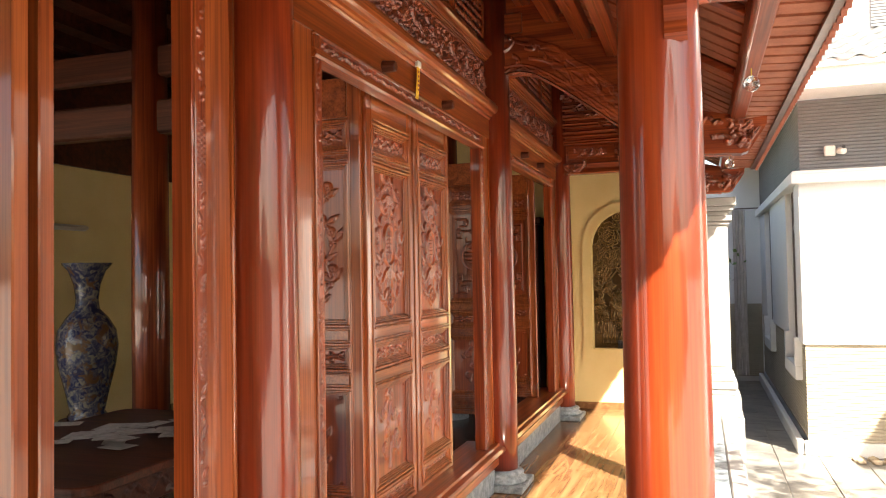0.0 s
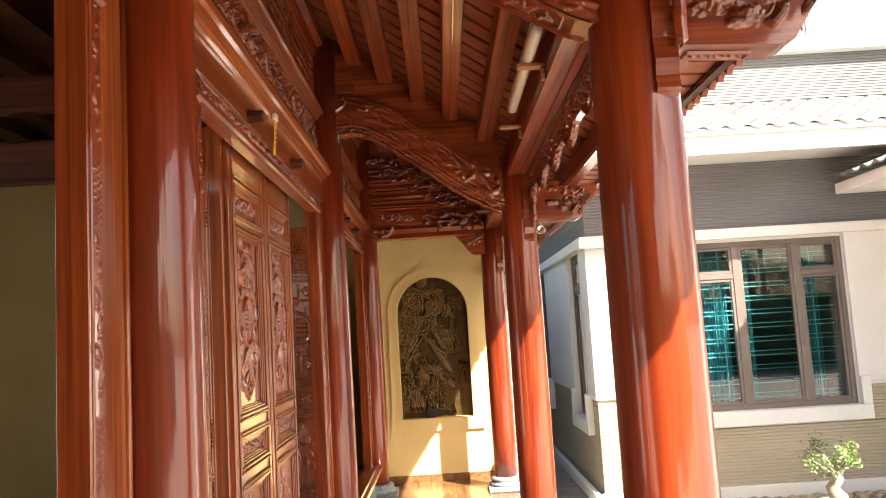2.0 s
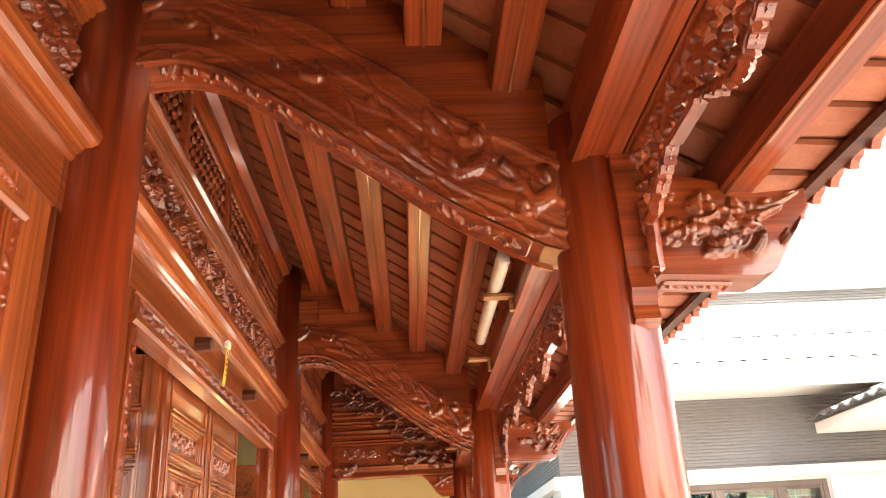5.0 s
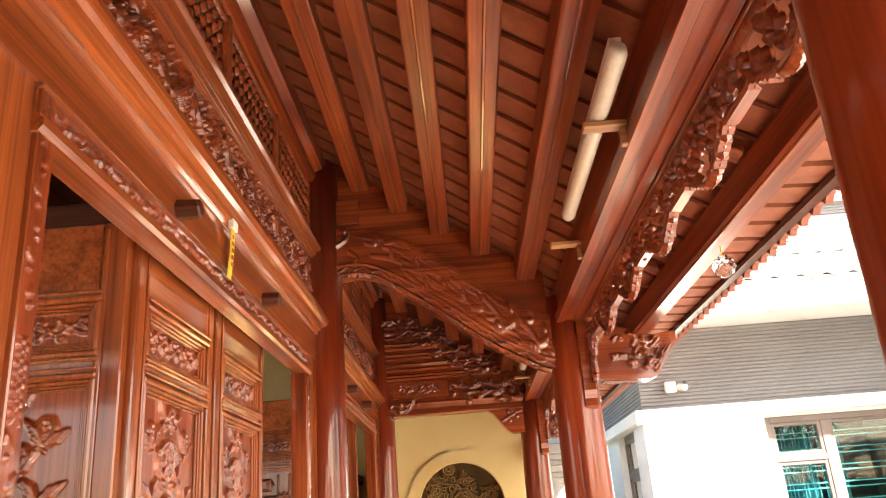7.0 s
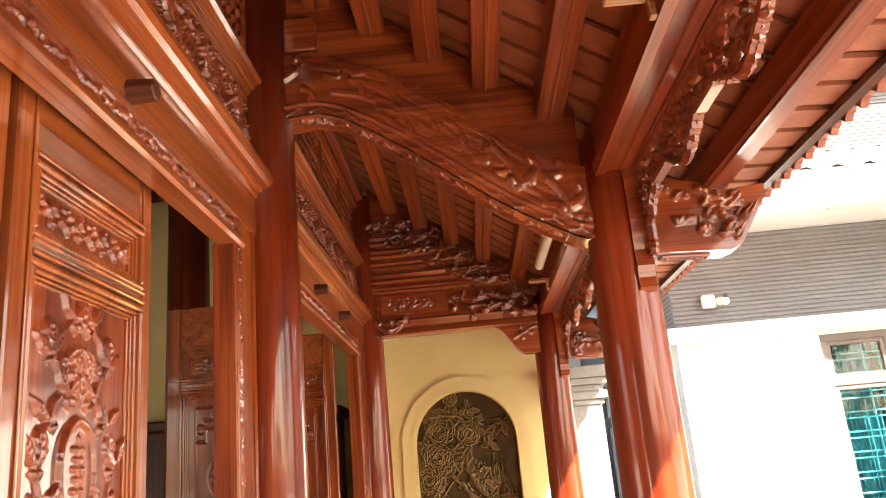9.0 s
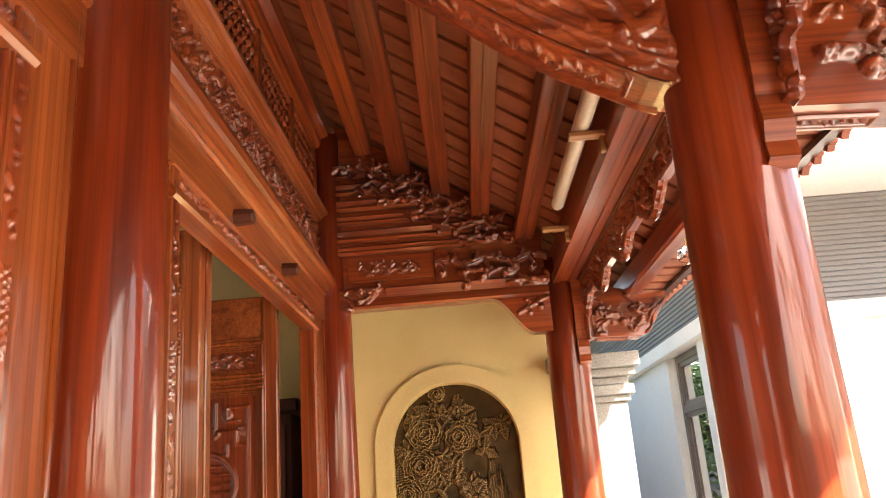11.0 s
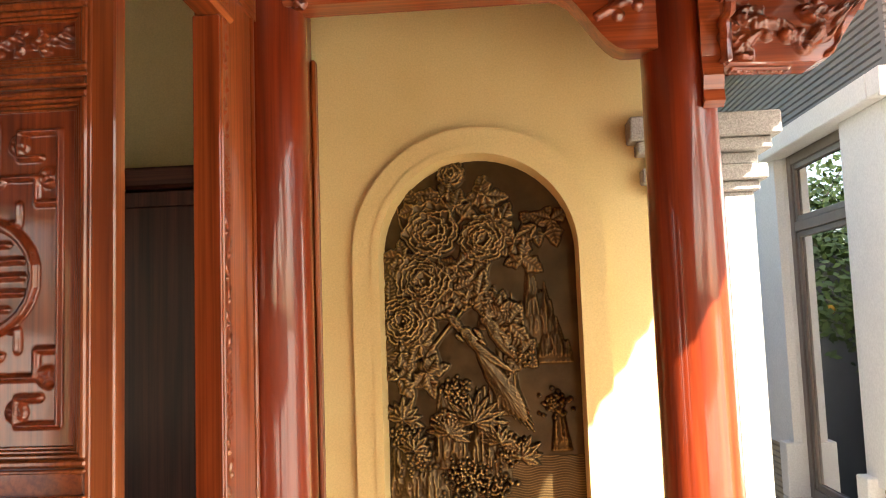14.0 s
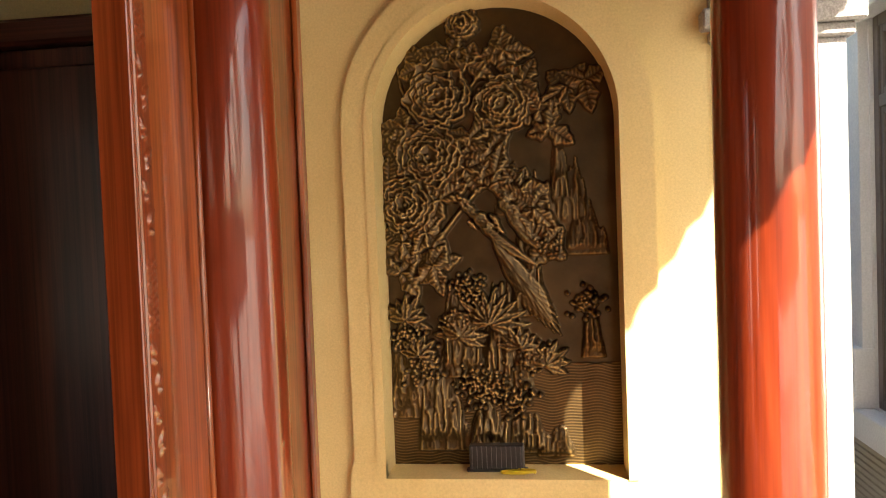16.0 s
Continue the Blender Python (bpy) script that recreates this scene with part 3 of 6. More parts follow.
    # heaps of small flower heads
    for x, y, n, s in ((0.32, 0.27, 150, 0.085), (0.12, 0.33, 70, 0.06), (0.49, 0.37, 110, 0.065), (0.28, 0.60, 90, 0.06), (0.66, 0.54, 80, 0.05), (0.55, 0.74, 60, 0.045), (0.06, 0.44, 70, 0.055), (0.42, 0.22, 80, 0.06), (0.22, 0.50, 50, 0.045)):
        for k in range(n):
            c.stamp(x + rnd.gauss(0, s * 0.5), y + rnd.gauss(0, s * 0.4), rnd.uniform(0.0055, 0.0095), rnd.uniform(0.03, 0.05))
    for x, y, s in ((0.196, 1.248, 0.098), (0.40, 1.205, 0.083), (0.157, 1.045, 0.095), (0.075, 0.887, 0.085), (0.283, 1.475, 0.05)):
        c.peony(x, y, s, 0.018, 0.056, rnd)
    c.soften(1)
    return c


rel = thing("relief_panel", "dark bronze relief of peonies, leaves and rocks in an arched niche", "relief", at=(0, 0, 0))
carved("relief_field", relief(), on_y(WALL_Y + 0.125, NX - NR, NZ0), (0, -1, 0), BRONZE, rel)
part("backing", box(NX - NR, NX + NR, WALL_Y + 0.126, WALL_Y + 0.134, NZ0, NZ1 + NR - 0.01), BRONZE, rel)

# ---- columns ----
def column(x, y, r, ztop, label):
    col = thing("column", label, "column", "veranda columns", at=(x, y, 0))
    prof = [(r * 0.985, 0.13), (r * 1.01, 0.5), (r * 1.02, 1.0), (r * 1.0, 1.7), (r * 0.96, 2.3), (r * 0.93, ztop)]
    part("shaft", lathe(prof, 0, 0, 56), CZ, col, smooth=True)
    s = r * 1.45
    base = part("base", lathe([(s * 1.0, 0.045), (s * 1.06, 0.055), (s * 0.98, 0.075), (s * 0.86, 0.085), (s * 0.9, 0.095), (s * 0.93, 0.108), (s * 0.86, 0.122), (r * 1.06, 0.131)], 0, 0, 48), BLUESTONE, col, "dark carved stone base", True)
    part("plinth", box(-s * 1.12, s * 1.12, -s * 1.12, s * 1.12, 0.001, 0.046, 0.006), BLUESTONE, base)
    return col


for cy in COLS:
    column(OUT_X if cy < 8 else -0.117, cy, 0.118 if cy < 8 else 0.114, 2.75, "round red lacquered hardwood column on a stone base")
    column(IN_X, cy, 0.122, 3.60, "round red hardwood column set between the doors")

# ---- facade between the columns ----
wall_w = thing("wall_west", "carved red hardwood door front of the house", "wall", kind="structure")


def moulding(points, y0, y1, mat, name, parent, label=""):
    return part(name, prism(points, "y", y0, y1), mat, parent, label)


CORNICE = [(-1.44, 2.629), (-1.405, 2.631), (-1.398, 2.639), (-1.398, 2.649), (-1.385, 2.653), (-1.380, 2.667), (-1.362, 2.671), (-1.350, 2.683), (-1.343, 2.703), (-1.345, 2.723), (-1.357, 2.735), (-1.360, 2.745), (-1.375, 2.749), (-1.380, 2.763), (-1.395, 2.767), (-1.400, 2.779), (-1.44, 2.783)]
UPPER = [(-1.45, 3.05), (-1.428, 3.051), (-1.428, 3.058), (-1.416, 3.060), (-1.416, 3.070), (-1.404, 3.072), (-1.400, 3.080), (-1.404, 3.086), (-1.388, 3.090), (-1.376, 3.100), (-1.376, 3.112), (-1.388, 3.120), (-1.396, 3.122), (-1.396, 3.134), (-1.408, 3.137), (-1.408, 3.150), (-1.420, 3.153), (-1.420, 3.175), (-1.45, 3.18)]
TOPB = [(-1.46, 3.50), (-1.42, 3.505), (-1.405, 3.525), (-1.40, 3.56), (-1.36, 3.58), (-1.355, 3.66), (-1.46, 3.68)]


def strip(length, height, seed, period=0.16, a=0.007, step=0.0045):
    c = Carving(length, height, step)
    c.vine(height / 2, height * 0.36, period, height * 0.06 + 0.001, a, seed, 0.22)
    rnd = random.Random(seed)
    for k in range(int(length / 0.03)):
        x = (k + rnd.random()) * 0.03
        c.scroll(x, height * rnd.uniform(0.25, 0.75), height * 0.3, rnd.random() * 6.28, rnd.choice((-1, 1)), height * 0.05 + 0.001, a * 0.8)
    return c


for b, (y0, y1) in enumerate(BAYS):
    ya, yb = COLS[b] + 0.11, COLS[b + 1] - 0.11
    # lintel board with its carved edge
    part("lintel", box(-1.47, -1.41, ya, yb, 2.492, 2.631), OY, wall_w)
    part("lintel_edge", prism([(-1.47, LINTEL), (-1.405, LINTEL), (-1.396, 2.400), (-1.396, 2.414), (-1.404, 2.420), (-1.404, 2.426), (-1.416, 2.430), (-1.416, 2.481), (-1.402, 2.484), (-1.404, 2.491), (-1.47, 2.491)], "y", y0 - 0.06, y1 + 0.06), OY, wall_w)
    carved("lintel_carving", strip(y1 - y0 + 0.08, 0.05, 3 + b, 0.13, 0.010, 0.0042), on_x(-1.4155, y0 - 0.04, 2.4305), (1, 0, 0), WY, wall_w)
    moulding(CORNICE, COLS[b], COLS[b + 1], OY, "cornice", wall_w)
    # frieze
    part("frieze_board", box(-1.50, -1.443, ya, yb, 2.784, 3.05), WY, wall_w)
    fc = Carving(yb - ya, 0.255, 0.0042)
    fc.fill(int(330 * (yb - ya)), 0.022, 0.0042, 0.019, 31 + b)
    fc.vine(0.125, 0.085, 0.34, 0.006, 0.027, 20 + b)
    for k in range(int((yb - ya) / 0.3)):
        fc.blossom(0.16 + k * 0.3, 0.125, 0.042, 0.032, 6, 3, random.Random(k))
    fc.H[(fc.ys > 0.243) | (fc.ys < 0.012)] = 0.010
    carved("frieze_carving", fc, on_x(-1.4425, ya, 2.79), (1, 0, 0), WY, wall_w, "scrolling carved frieze")
    moulding(UPPER, ya - 0.02, yb + 0.02, OY, "upper_moulding", wall_w)
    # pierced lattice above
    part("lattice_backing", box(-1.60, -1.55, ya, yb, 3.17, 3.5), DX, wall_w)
    for k in range(4):
        p0, p1 = ya + (yb - ya) * k / 4 + 0.02, ya + (yb - ya) * (k + 1) / 4 - 0.02
        lc = Carving(p1 - p0, 0.29, 0.006)
        n, m = int((p1 - p0) / 0.055), 5
        for i in range(n + 1):
            for j in range(m + 1):
                x, z = i * (p1 - p0) / n, j * 0.29 / m
                for d in (0.0, 1.57, 3.14, 4.71):
                    lc.scroll(x, z, 0.017, d + 0.5, 1, 0.0045, 0.014, 0.8)
        lc.border(0.014, 0.016)
        mesh_part("lattice", lc.openwork("lattice", on_x(-1.445, p0, 3.19), (1, 0, 0)), WY, wall_w, "pierced carved lattice", True)
        part("lattice_stile", box(-1.47, -1.425, p0 - 0.02 - 0.018, p0 - 0.002, 3.168, 3.505, 0.004), WZ, wall_w)
    moulding(TOPB, ya - 0.02, yb + 0.02, WY, "top_beam", wall_w)
    part("top_board", box(-1.52, -1.46, ya, yb, 3.66, 3.95), WY, wall_w)
    # jambs: carved strip, flat board and bead against the column
    for side, (edge, post) in enumerate(((y0, COLS[b]), (y1, COLS[b + 1]))):
        s = 1 if side else -1
        lo, hi = sorted((edge, edge + s * 0.052))
        part("jamb_strip", box(-1.485, -1.408, lo, hi, SILL - 0.02, LINTEL + 0.10, 0.003), OZ, wall_w)
        jc = Carving(0.044, LINTEL - SILL + 0.05, 0.0045)
        rnd = random.Random(b * 7 + side)
        z = 0.02
        while z < jc.h - 0.1:
            for k in range(6):
                jc.scroll(0.022 + rnd.uniform(-0.006, 0.006), z, 0.018, 1.57 + rnd.uniform(-0.5, 0.5), 1 if k % 2 else -1, 0.0028, 0.006)
                jc.leaf(0.022, z + 0.02, 1.57 + (0.7 if k % 2 else -0.7), 0.032, 0.012, 0.0055)
                z += 0.062
            for k in range(9):
                jc.stroke([(0.006, z + k * 0.016), (0.038, z + k * 0.016 + 0.02)], 0.0022, 0.0022, 0.004)
                jc.stroke([(0.038, z + k * 0.016), (0.006, z + k * 0.016 + 0.02)], 0.0022, 0.0022, 0.004)
            z += 0.2
        carved("jamb_carving", jc, on_x(-1.4075, lo + 0.004, SILL), (1, 0, 0), WZ, wall_w)
        lo2, hi2 = sorted((edge + s * 0.053, post))
        part("jamb_board", box(-1.485, -1.42, lo2, hi2, 0.16, 2.63), OZ, wall_w)
        q = post - s * 0.128
        part("bead", lathe([(0.009, 0.3), (0.009, 2.63)], -1.418, q - s * 0.012, 10), OZ, wall_w, smooth=True)
        lo3, hi3 = sorted((edge, edge - s * 0.012))
        part("inner_jamb", box(-1.485, -1.412, lo3, hi3, SILL, LINTEL, 0.002), WZ, wall_w)
    # threshold on a stone course
    part("threshold", prism([(-1.62, 0.16), (-1.40, 0.16), (-1.385, 0.18), (-1.385, 0.235), (-1.37, 0.25), (-1.345, 0.265), (-1.335, 0.285), (-1.345, 0.305), (-1.375, 0.315), (-1.38, 0.33), (-1.62, 0.33)], "y", COLS[b] + 0.1, COLS[b + 1] - 0.1), OY, wall_w)
    part("stone_course", box(-1.60, -1.405, COLS[b] + 0.16, COLS[b + 1] - 0.16, 0.001, 0.159, 0.004), BLUESTONE, wall_w, "dark stone course under the threshold")
part("end_post", box(-1.50, -1.405, 8.265, 8.735, 0.001, 3.6, 0.004), WZ, wall_w)
part("end_post_bead", box(-1.404, -1.385, 8.70, 8.748, 0.0, 2.6, 0.006), OZ, wall_w)


# hexagonal pegs of the door pivots
def peg(y):
    p = thing("door_peg", "dark hexagonal wooden peg on the lintel board", "peg", "door pegs", at=(-1.41, y, 2.522))
    b = bmesh.new()
    bmesh.ops.create_cone(b, segments=6, radius1=0.032, radius2=0.028, depth=0.07, cap_ends=True, matrix=pose(0.03, 0, 0, 0, 90, 0))
    bmesh.ops.bevel(b, geom=b.edges[:], offset=0.004, segments=1, affect="EDGES")
    part("peg_body", b, DX, p)


for y in (0.45, 1.42, 3.385, 4.29, 6.385, 7.07):
    peg(y)

# ---- door leaves ----
LEAF_W, LEAF_H, LEAF_Z = 0.62, 2.15, 0.332
PANELS = ((0.05, 0.13, "short"), (0.17, 0.66, "spray"), (0.75, 0.87, "short"), (0.96, 1.74, "tall"), (1.80, 1.94, "short"))


def panel_field(kind, w, h):
    c = Carving(w, h, 0.0031)
    if kind == "short":
        c.vine(h / 2, h * 0.30, 0.11, 0.0042, 0.012, 5)
        c.mirror()
    elif kind == "spray":
        rnd = random.Random(8)
        c.stroke([(w * 0.45, 0.02), (w * 0.5, h * 0.35), (w * 0.4, h * 0.6), (w * 0.55, h * 0.92)], 0.007, 0.004, 0.011)
        for k in range(16):
            x, y = w * rnd.uniform(0.2, 0.8), h * rnd.uniform(0.15, 0.93)
            c.leaf(x, y, rnd.random() * 6.28, 0.05, 0.02, 0.011)
        for x, y in ((0.5, 0.9), (0.3, 0.72), (0.62, 0.66), (0.4, 0.48), (0.66, 0.4), (0.3, 0.3)):
            c.blossom(w * x, h * y, 0.028, 0.013, 6, 2, rnd)
        for fx in (0.05, 0.95):
            for fy in (0.03, 0.97):
                c.scroll(w * fx, h * fy, 0.02, 0.8 if fx < 0.5 else 2.3, 1, 0.003, 0.008)
    elif kind == "fret":
        r = 0.0058
        def bar(*p):
            c.stroke([(w * x, h * y) for x, y in p], r, r, 0.014)
        bar((0.08, 0.06), (0.08, 0.94)), bar((0.08, 0.94), (0.30, 0.94), (0.30, 0.86), (0.18, 0.86)), bar((0.42, 0.97), (0.42, 0.80), (0.20, 0.80), (0.20, 0.72), (0.08, 0.72))
        bar((0.08, 0.06), (0.30, 0.06), (0.30, 0.14), (0.18, 0.14)), bar((0.42, 0.03), (0.42, 0.20), (0.20, 0.20), (0.20, 0.28), (0.08, 0.28))
        bar((0.30, 0.72), (0.30, 0.66), (0.46, 0.66)), bar((0.30, 0.28), (0.30, 0.34), (0.46, 0.34)), bar((0.50, 0.80), (0.50, 0.64)), bar((0.50, 0.20), (0.50, 0.36))
        for y in (0.76, 0.24):
            for k in range(5):
                c.frond(w * 0.5, h * y, 1.57 + (k - 2) * 0.6, 0.06, 0.026, 0.015)
        for x, y in ((0.30, 0.90), (0.14, 0.80), (0.30, 0.10), (0.14, 0.20)):
            c.blossom(w * x, h * y, 0.02, 0.013, 5, 2, random.Random(2))
        c.mirror()
        e = np.hypot(c.xs[None, :] - w / 2, c.ys[:, None] - h * 0.5)
        c.H[e < 0.135] = 0.0
        c.H[(e > 0.112) & (e < 0.130)] = 0.014
        for wdt, dy in ((0.12, 0.07), (0.19, 0.035), (0.19, 0.0), (0.19, -0.035), (0.12, -0.07)):
            c.stroke([(w / 2 - wdt / 2, h * 0.5 + dy), (w / 2 + wdt / 2, h * 0.5 + dy)], r, r, 0.013)
        c.stroke([(w / 2, h * 0.5 - 0.10), (w / 2, h * 0.5 + 0.10)], r, r, 0.013)
    else:
        rnd = random.Random(11)
        nodes = ((0.50, 0.03), (0.31, 0.11), (0.15, 0.25), (0.22, 0.39), (0.11, 0.52), (0.21, 0.64), (0.37, 0.72), (0.20, 0.82), (0.40, 0.94))
        pts = np.array([(w * x, h * y) for x, y in nodes])
        f = np.linspace(0, len(nodes) - 1, 90)
        sx, sy = np.interp(f, range(len(nodes)), pts[:, 0]), np.interp(f, range(len(nodes)), pts[:, 1])
        for k in range(4):
            sx[1:-1], sy[1:-1] = (sx[:-2] + sx[1:-1] + sx[2:]) / 3, (sy[:-2] + sy[1:-1] + sy[2:]) / 3
        c.stroke(np.stack((sx, sy), 1), 0.0062, 0.0045, 0.011)
        for k, (x, y) in enumerate(nodes[1:]):
            up = 1 if k % 2 else -1
            c.frond(w * x, h * y, 1.57 + up * 0.7, rnd.uniform(0.075, 0.10), 0.030, 0.013)
            c.frond(w * x, h * y, 1.57 - up * 1.0, rnd.uniform(0.06, 0.08), 0.026, 0.012)
            c.scroll(w * x, h * (y - 0.02), rnd.uniform(0.036, 0.048), -1.2 * up, up, 0.0046, 0.012)
            c.scroll(w * (x + 0.07), h * (y + 0.03), 0.03, 2.4, -up, 0.004, 0.0105)
        for x, y, r in ((0.50, 0.96, 0.030), (0.20, 0.88, 0.026), (0.50, 0.745, 0.028), (0.16, 0.58, 0.024), (0.14, 0.33, 0.024), (0.33, 0.80, 0.020)):
            c.blossom(w * x, h * y, r, 0.015, 6, 2, rnd)
        for k in range(3):
            c.frond(w * 0.5, h * 0.35, -1.57 - 0.42 * k, 0.13, 0.030, 0.012)
            c.frond(w * 0.5, h * 0.86, -1.57 - 0.55 * k, 0.09, 0.028, 0.013)
        for y in (0.075, 0.125, 0.175):
            c.stroke([(w * 0.5 - 0.022, h * y), (w * 0.5, h * y + 0.022), (w * 0.5 + 0.022, h * y), (w * 0.5, h * y - 0.022), (w * 0.5 - 0.022, h * y)], 0.0042, 0.0042, 0.011)
        c.mirror()
        e = ((c.xs[None, :] - w / 2) / 0.072) ** 2 + ((c.ys[:, None] - h * 0.5) / 0.105) ** 2
        c.H[e < 1.15] = 0.004
        c.H[(e > 0.82) & (e < 1.12)] = 0.013
        z = h * 0.5
        for wdt, dy in ((0.05, 0.045), (0.036, 0.025), (0.05, 0.005), (0.036, -0.015), (0.05, -0.038)):
            c.stroke([(w / 2 - wdt / 2, z + dy), (w / 2 + wdt / 2, z + dy)], 0.0048, 0.0048, 0.012)
        c.stroke([(w / 2, z - 0.075), (w / 2, z + 0.07)], 0.0048, 0.0048, 0.012)
    c.soften(1)
    return c


def frame_loop(y0, y1, z0, z1, wd, d0, d1, bm):
    """A moulded rectangular frame: four bevelled sticks that stand from d0 to d1."""
    for a, b, c, d in ((y0, y1, z0, z0 + wd), (y0, y1, z1 - wd, z1), (y0, y0 + wd, z0 + wd, z1 - wd), (y1 - wd, y1, z0 + wd, z1 - wd)):
        box(d0, d1, a, b, c, d, min(wd, d1 - d0) * 0.3, bm)


FIELD_MESH = {}


def door_leaf(m, label, tall="tall"):
    leaf = thing("door_leaf", label, "door", "carved door leaves")
    w, h, st = LEAF_W, LEAF_H, 0.068
    for y in (0, w - st):
        part("stile", box(-0.048, 0, y, y + st, 0, h, 0.004), OZ, leaf)
        part("stile_bead", box(0.0, 0.006, y + (0.05 if y == 0 else 0.006), y + (0.062 if y == 0 else 0.018), 0.02, h - 0.02, 0.002), OZ, leaf)
    edges = [0.0] + [v for p in PANELS for v in p[:2]] + [h]
    for z0, z1 in zip(edges[::2], edges[1::2]):
        part("rail", box(-0.046, -0.002, st + 0.0005, w - st - 0.0005, z0, z1, 0.004), OY, leaf)
    for z0, z1, kind in PANELS:
        kind = tall if kind == "tall" else kind
        y0, y1 = st, w - st
        pb = part("panel", box(-0.038, -0.022, y0, y1, z0, z1), WZ, leaf)
        fb = bmesh.new()
        frame_loop(y0 - 0.010, y1 + 0.010, z0 - 0.010, z1 + 0.010, 0.016, -0.020, 0.010, fb)
        for zz in (z1 + 0.014, z0 - 0.022):
            box(-0.004, 0.013, y0 - 0.010, y1 + 0.010, zz, zz + 0.009, 0.003, fb)
        frame_loop(y0 + 0.006, y1 - 0.006, z0 + 0.006, z1 - 0.006, 0.010, -0.024, -0.001, fb)
        frame_loop(y0 + 0.016, y1 - 0.016, z0 + 0.016, z1 - 0.016, 0.008, -0.022, -0.008, fb)
        frame_loop(y0 + 0.024, y1 - 0.024, z0 + 0.024, z1 - 0.024, 0.007, -0.022, -0.014, fb)
        part("panel_moulding", fb, OZ, pb)
        key = (kind, round(z1 - z0, 3))
        fw, fh = y1 - y0 - 0.062, z1 - z0 - 0.062
        if fh > 0.012:
            if key not in FIELD_MESH:
                me = panel_field(kind, fw, fh).mesh("carving", on_x(0, 0, 0), (1, 0, 0))
                for f in me.polygons:
                    f.use_smooth = True
                me.materials.append(WZ)
                FIELD_MESH[key] = me
            ob = new("carving", FIELD_MESH[key])
            ob.parent = pb
            ob.location = (-0.0215, y0 + 0.031, z0 + 0.031)
    for z in (0, h):
        part("pivot", lathe([(0.014, z - 0.02), (0.014, z + 0.02)], -0.024, 0.03, 12), DZ, leaf)
    leaf.matrix_world = m
    return leaf


first = door_leaf(pose(-1.50, 3.37, LEAF_Z), "closed red hardwood door leaf with carved floral panels")
copy_thing(first, pose(-1.50, 4.02, LEAF_Z))
perp = copy_thing(first, pose(-2.14, 3.34, LEAF_Z, 0, 0, -90))
perp["label"] = "opened hardwood door leaf with carved panels, folded inward"
for x, y, rz in ((-1.50, 0.14, 0), (-2.135, 1.385, -90), (-2.135, 1.462, -90)):
    d = copy_thing(first, pose(x, y, LEAF_Z, 0, 0, rz))
    d["label"] = "opened hardwood door leaf with carved panels, folded inward" if rz else "closed red hardwood door leaf with carved floral panels"
fret = door_leaf(pose(-2.125, 7.33, LEAF_Z, 0, 0, -90), "opened hardwood door leaf with carved fretwork and a round medallion", "fret")
for y in (6.345, 6.41):
    copy_thing(fret, pose(-2.13, y, LEAF_Z, 0, 0, -90))

# ---- roof over the veranda ----
def roof_z(x):
    """Underside of the roof boards across the veranda."""
    return np.interp(x, (-1.75, -0.31, -0.10, 0.26, 0.70), (3.97, 2.99, 2.855, 2.645, 2.62))


PURLIN_X = (-1.165, -0.953, -0.733, -0.525, -0.295)
for k, x in enumerate(PURLIN_X):
    p = thing("purlin", "square red hardwood purlin under the veranda roof", "beam", "purlins", at=(x, 0, 0))
    zb = roof_z(x) - 0.115
    pb = box(-0.052, 0.052, -1.04, 8.72, zb, zb + 0.112, 0.008, None, 2)
    bead = box(-0.006, 0.006, -1.04, 8.72, zb - 0.007, zb + 0.001, 0.003)
    part("purlin_body", pb, MY, p)
    part("bead", bead, OY, p)
eave = thing("eave_beam", "moulded red hardwood beam along the outer columns", "beam")
part("beam_body", prism([(-0.165, 2.60), (-0.13, 2.60), (-0.125, 2.607), (-0.085, 2.607), (-0.08, 2.60), (-0.045, 2.60), (-0.04, 2.64), (-0.055, 2.65), (-0.05, 2.80), (-0.155, 2.80), (-0.15, 2.66), (-0.17, 2.645)], "y", -1.04, 8.72), MY, eave)
outer = thing("purlin", "outer square hardwood purlin lit by the sun", "beam", "purlins")
part("purlin_body", box(0.215, 0.31, -1.04, 8.9, 2.515, 2.63, 0.008), MY, outer)
part("bead", box(0.225, 0.24, -1.04, 8.9, 2.508, 2.517, 0.003), OY, outer)

roof = thing("ceiling", "dark red roof boards and tiles over the veranda", "roof", kind="structure")
rb = bmesh.new()
rnd = random.Random(2)
XS = (-1.75, -1.165, -0.953, -0.733, -0.525, -0.295, -0.10, 0.26, 0.625)
y = -1.2
while y < 8.9:
    wdt = 0.155
    for xa, xb in zip(XS, XS[1:]):
        d = rnd.uniform(0, 0.006)
        za, zb = roof_z(xa) + d, roof_z(xb) + d
        xa2, xb2 = xa + 0.001, xb - 0.001
        prism([(xa2, za), (xb2, zb), (xb2, zb + 0.018), (xa2, za + 0.018)], "y", y + 0.024, y + wdt, rb)
    y += 0.168
part("roof_boards", rb, CLAY, roof)
ob = bmesh.new()
for xa, xb in zip(XS, XS[1:]):
    prism([(xa, roof_z(xa) + 0.026), (xb, roof_z(xb) + 0.026), (xb, roof_z(xb) + 0.075), (xa, roof_z(xa) + 0.075)], "y", -1.3, 9.0, ob)
part("roof_deck", ob, CLAY, roof)

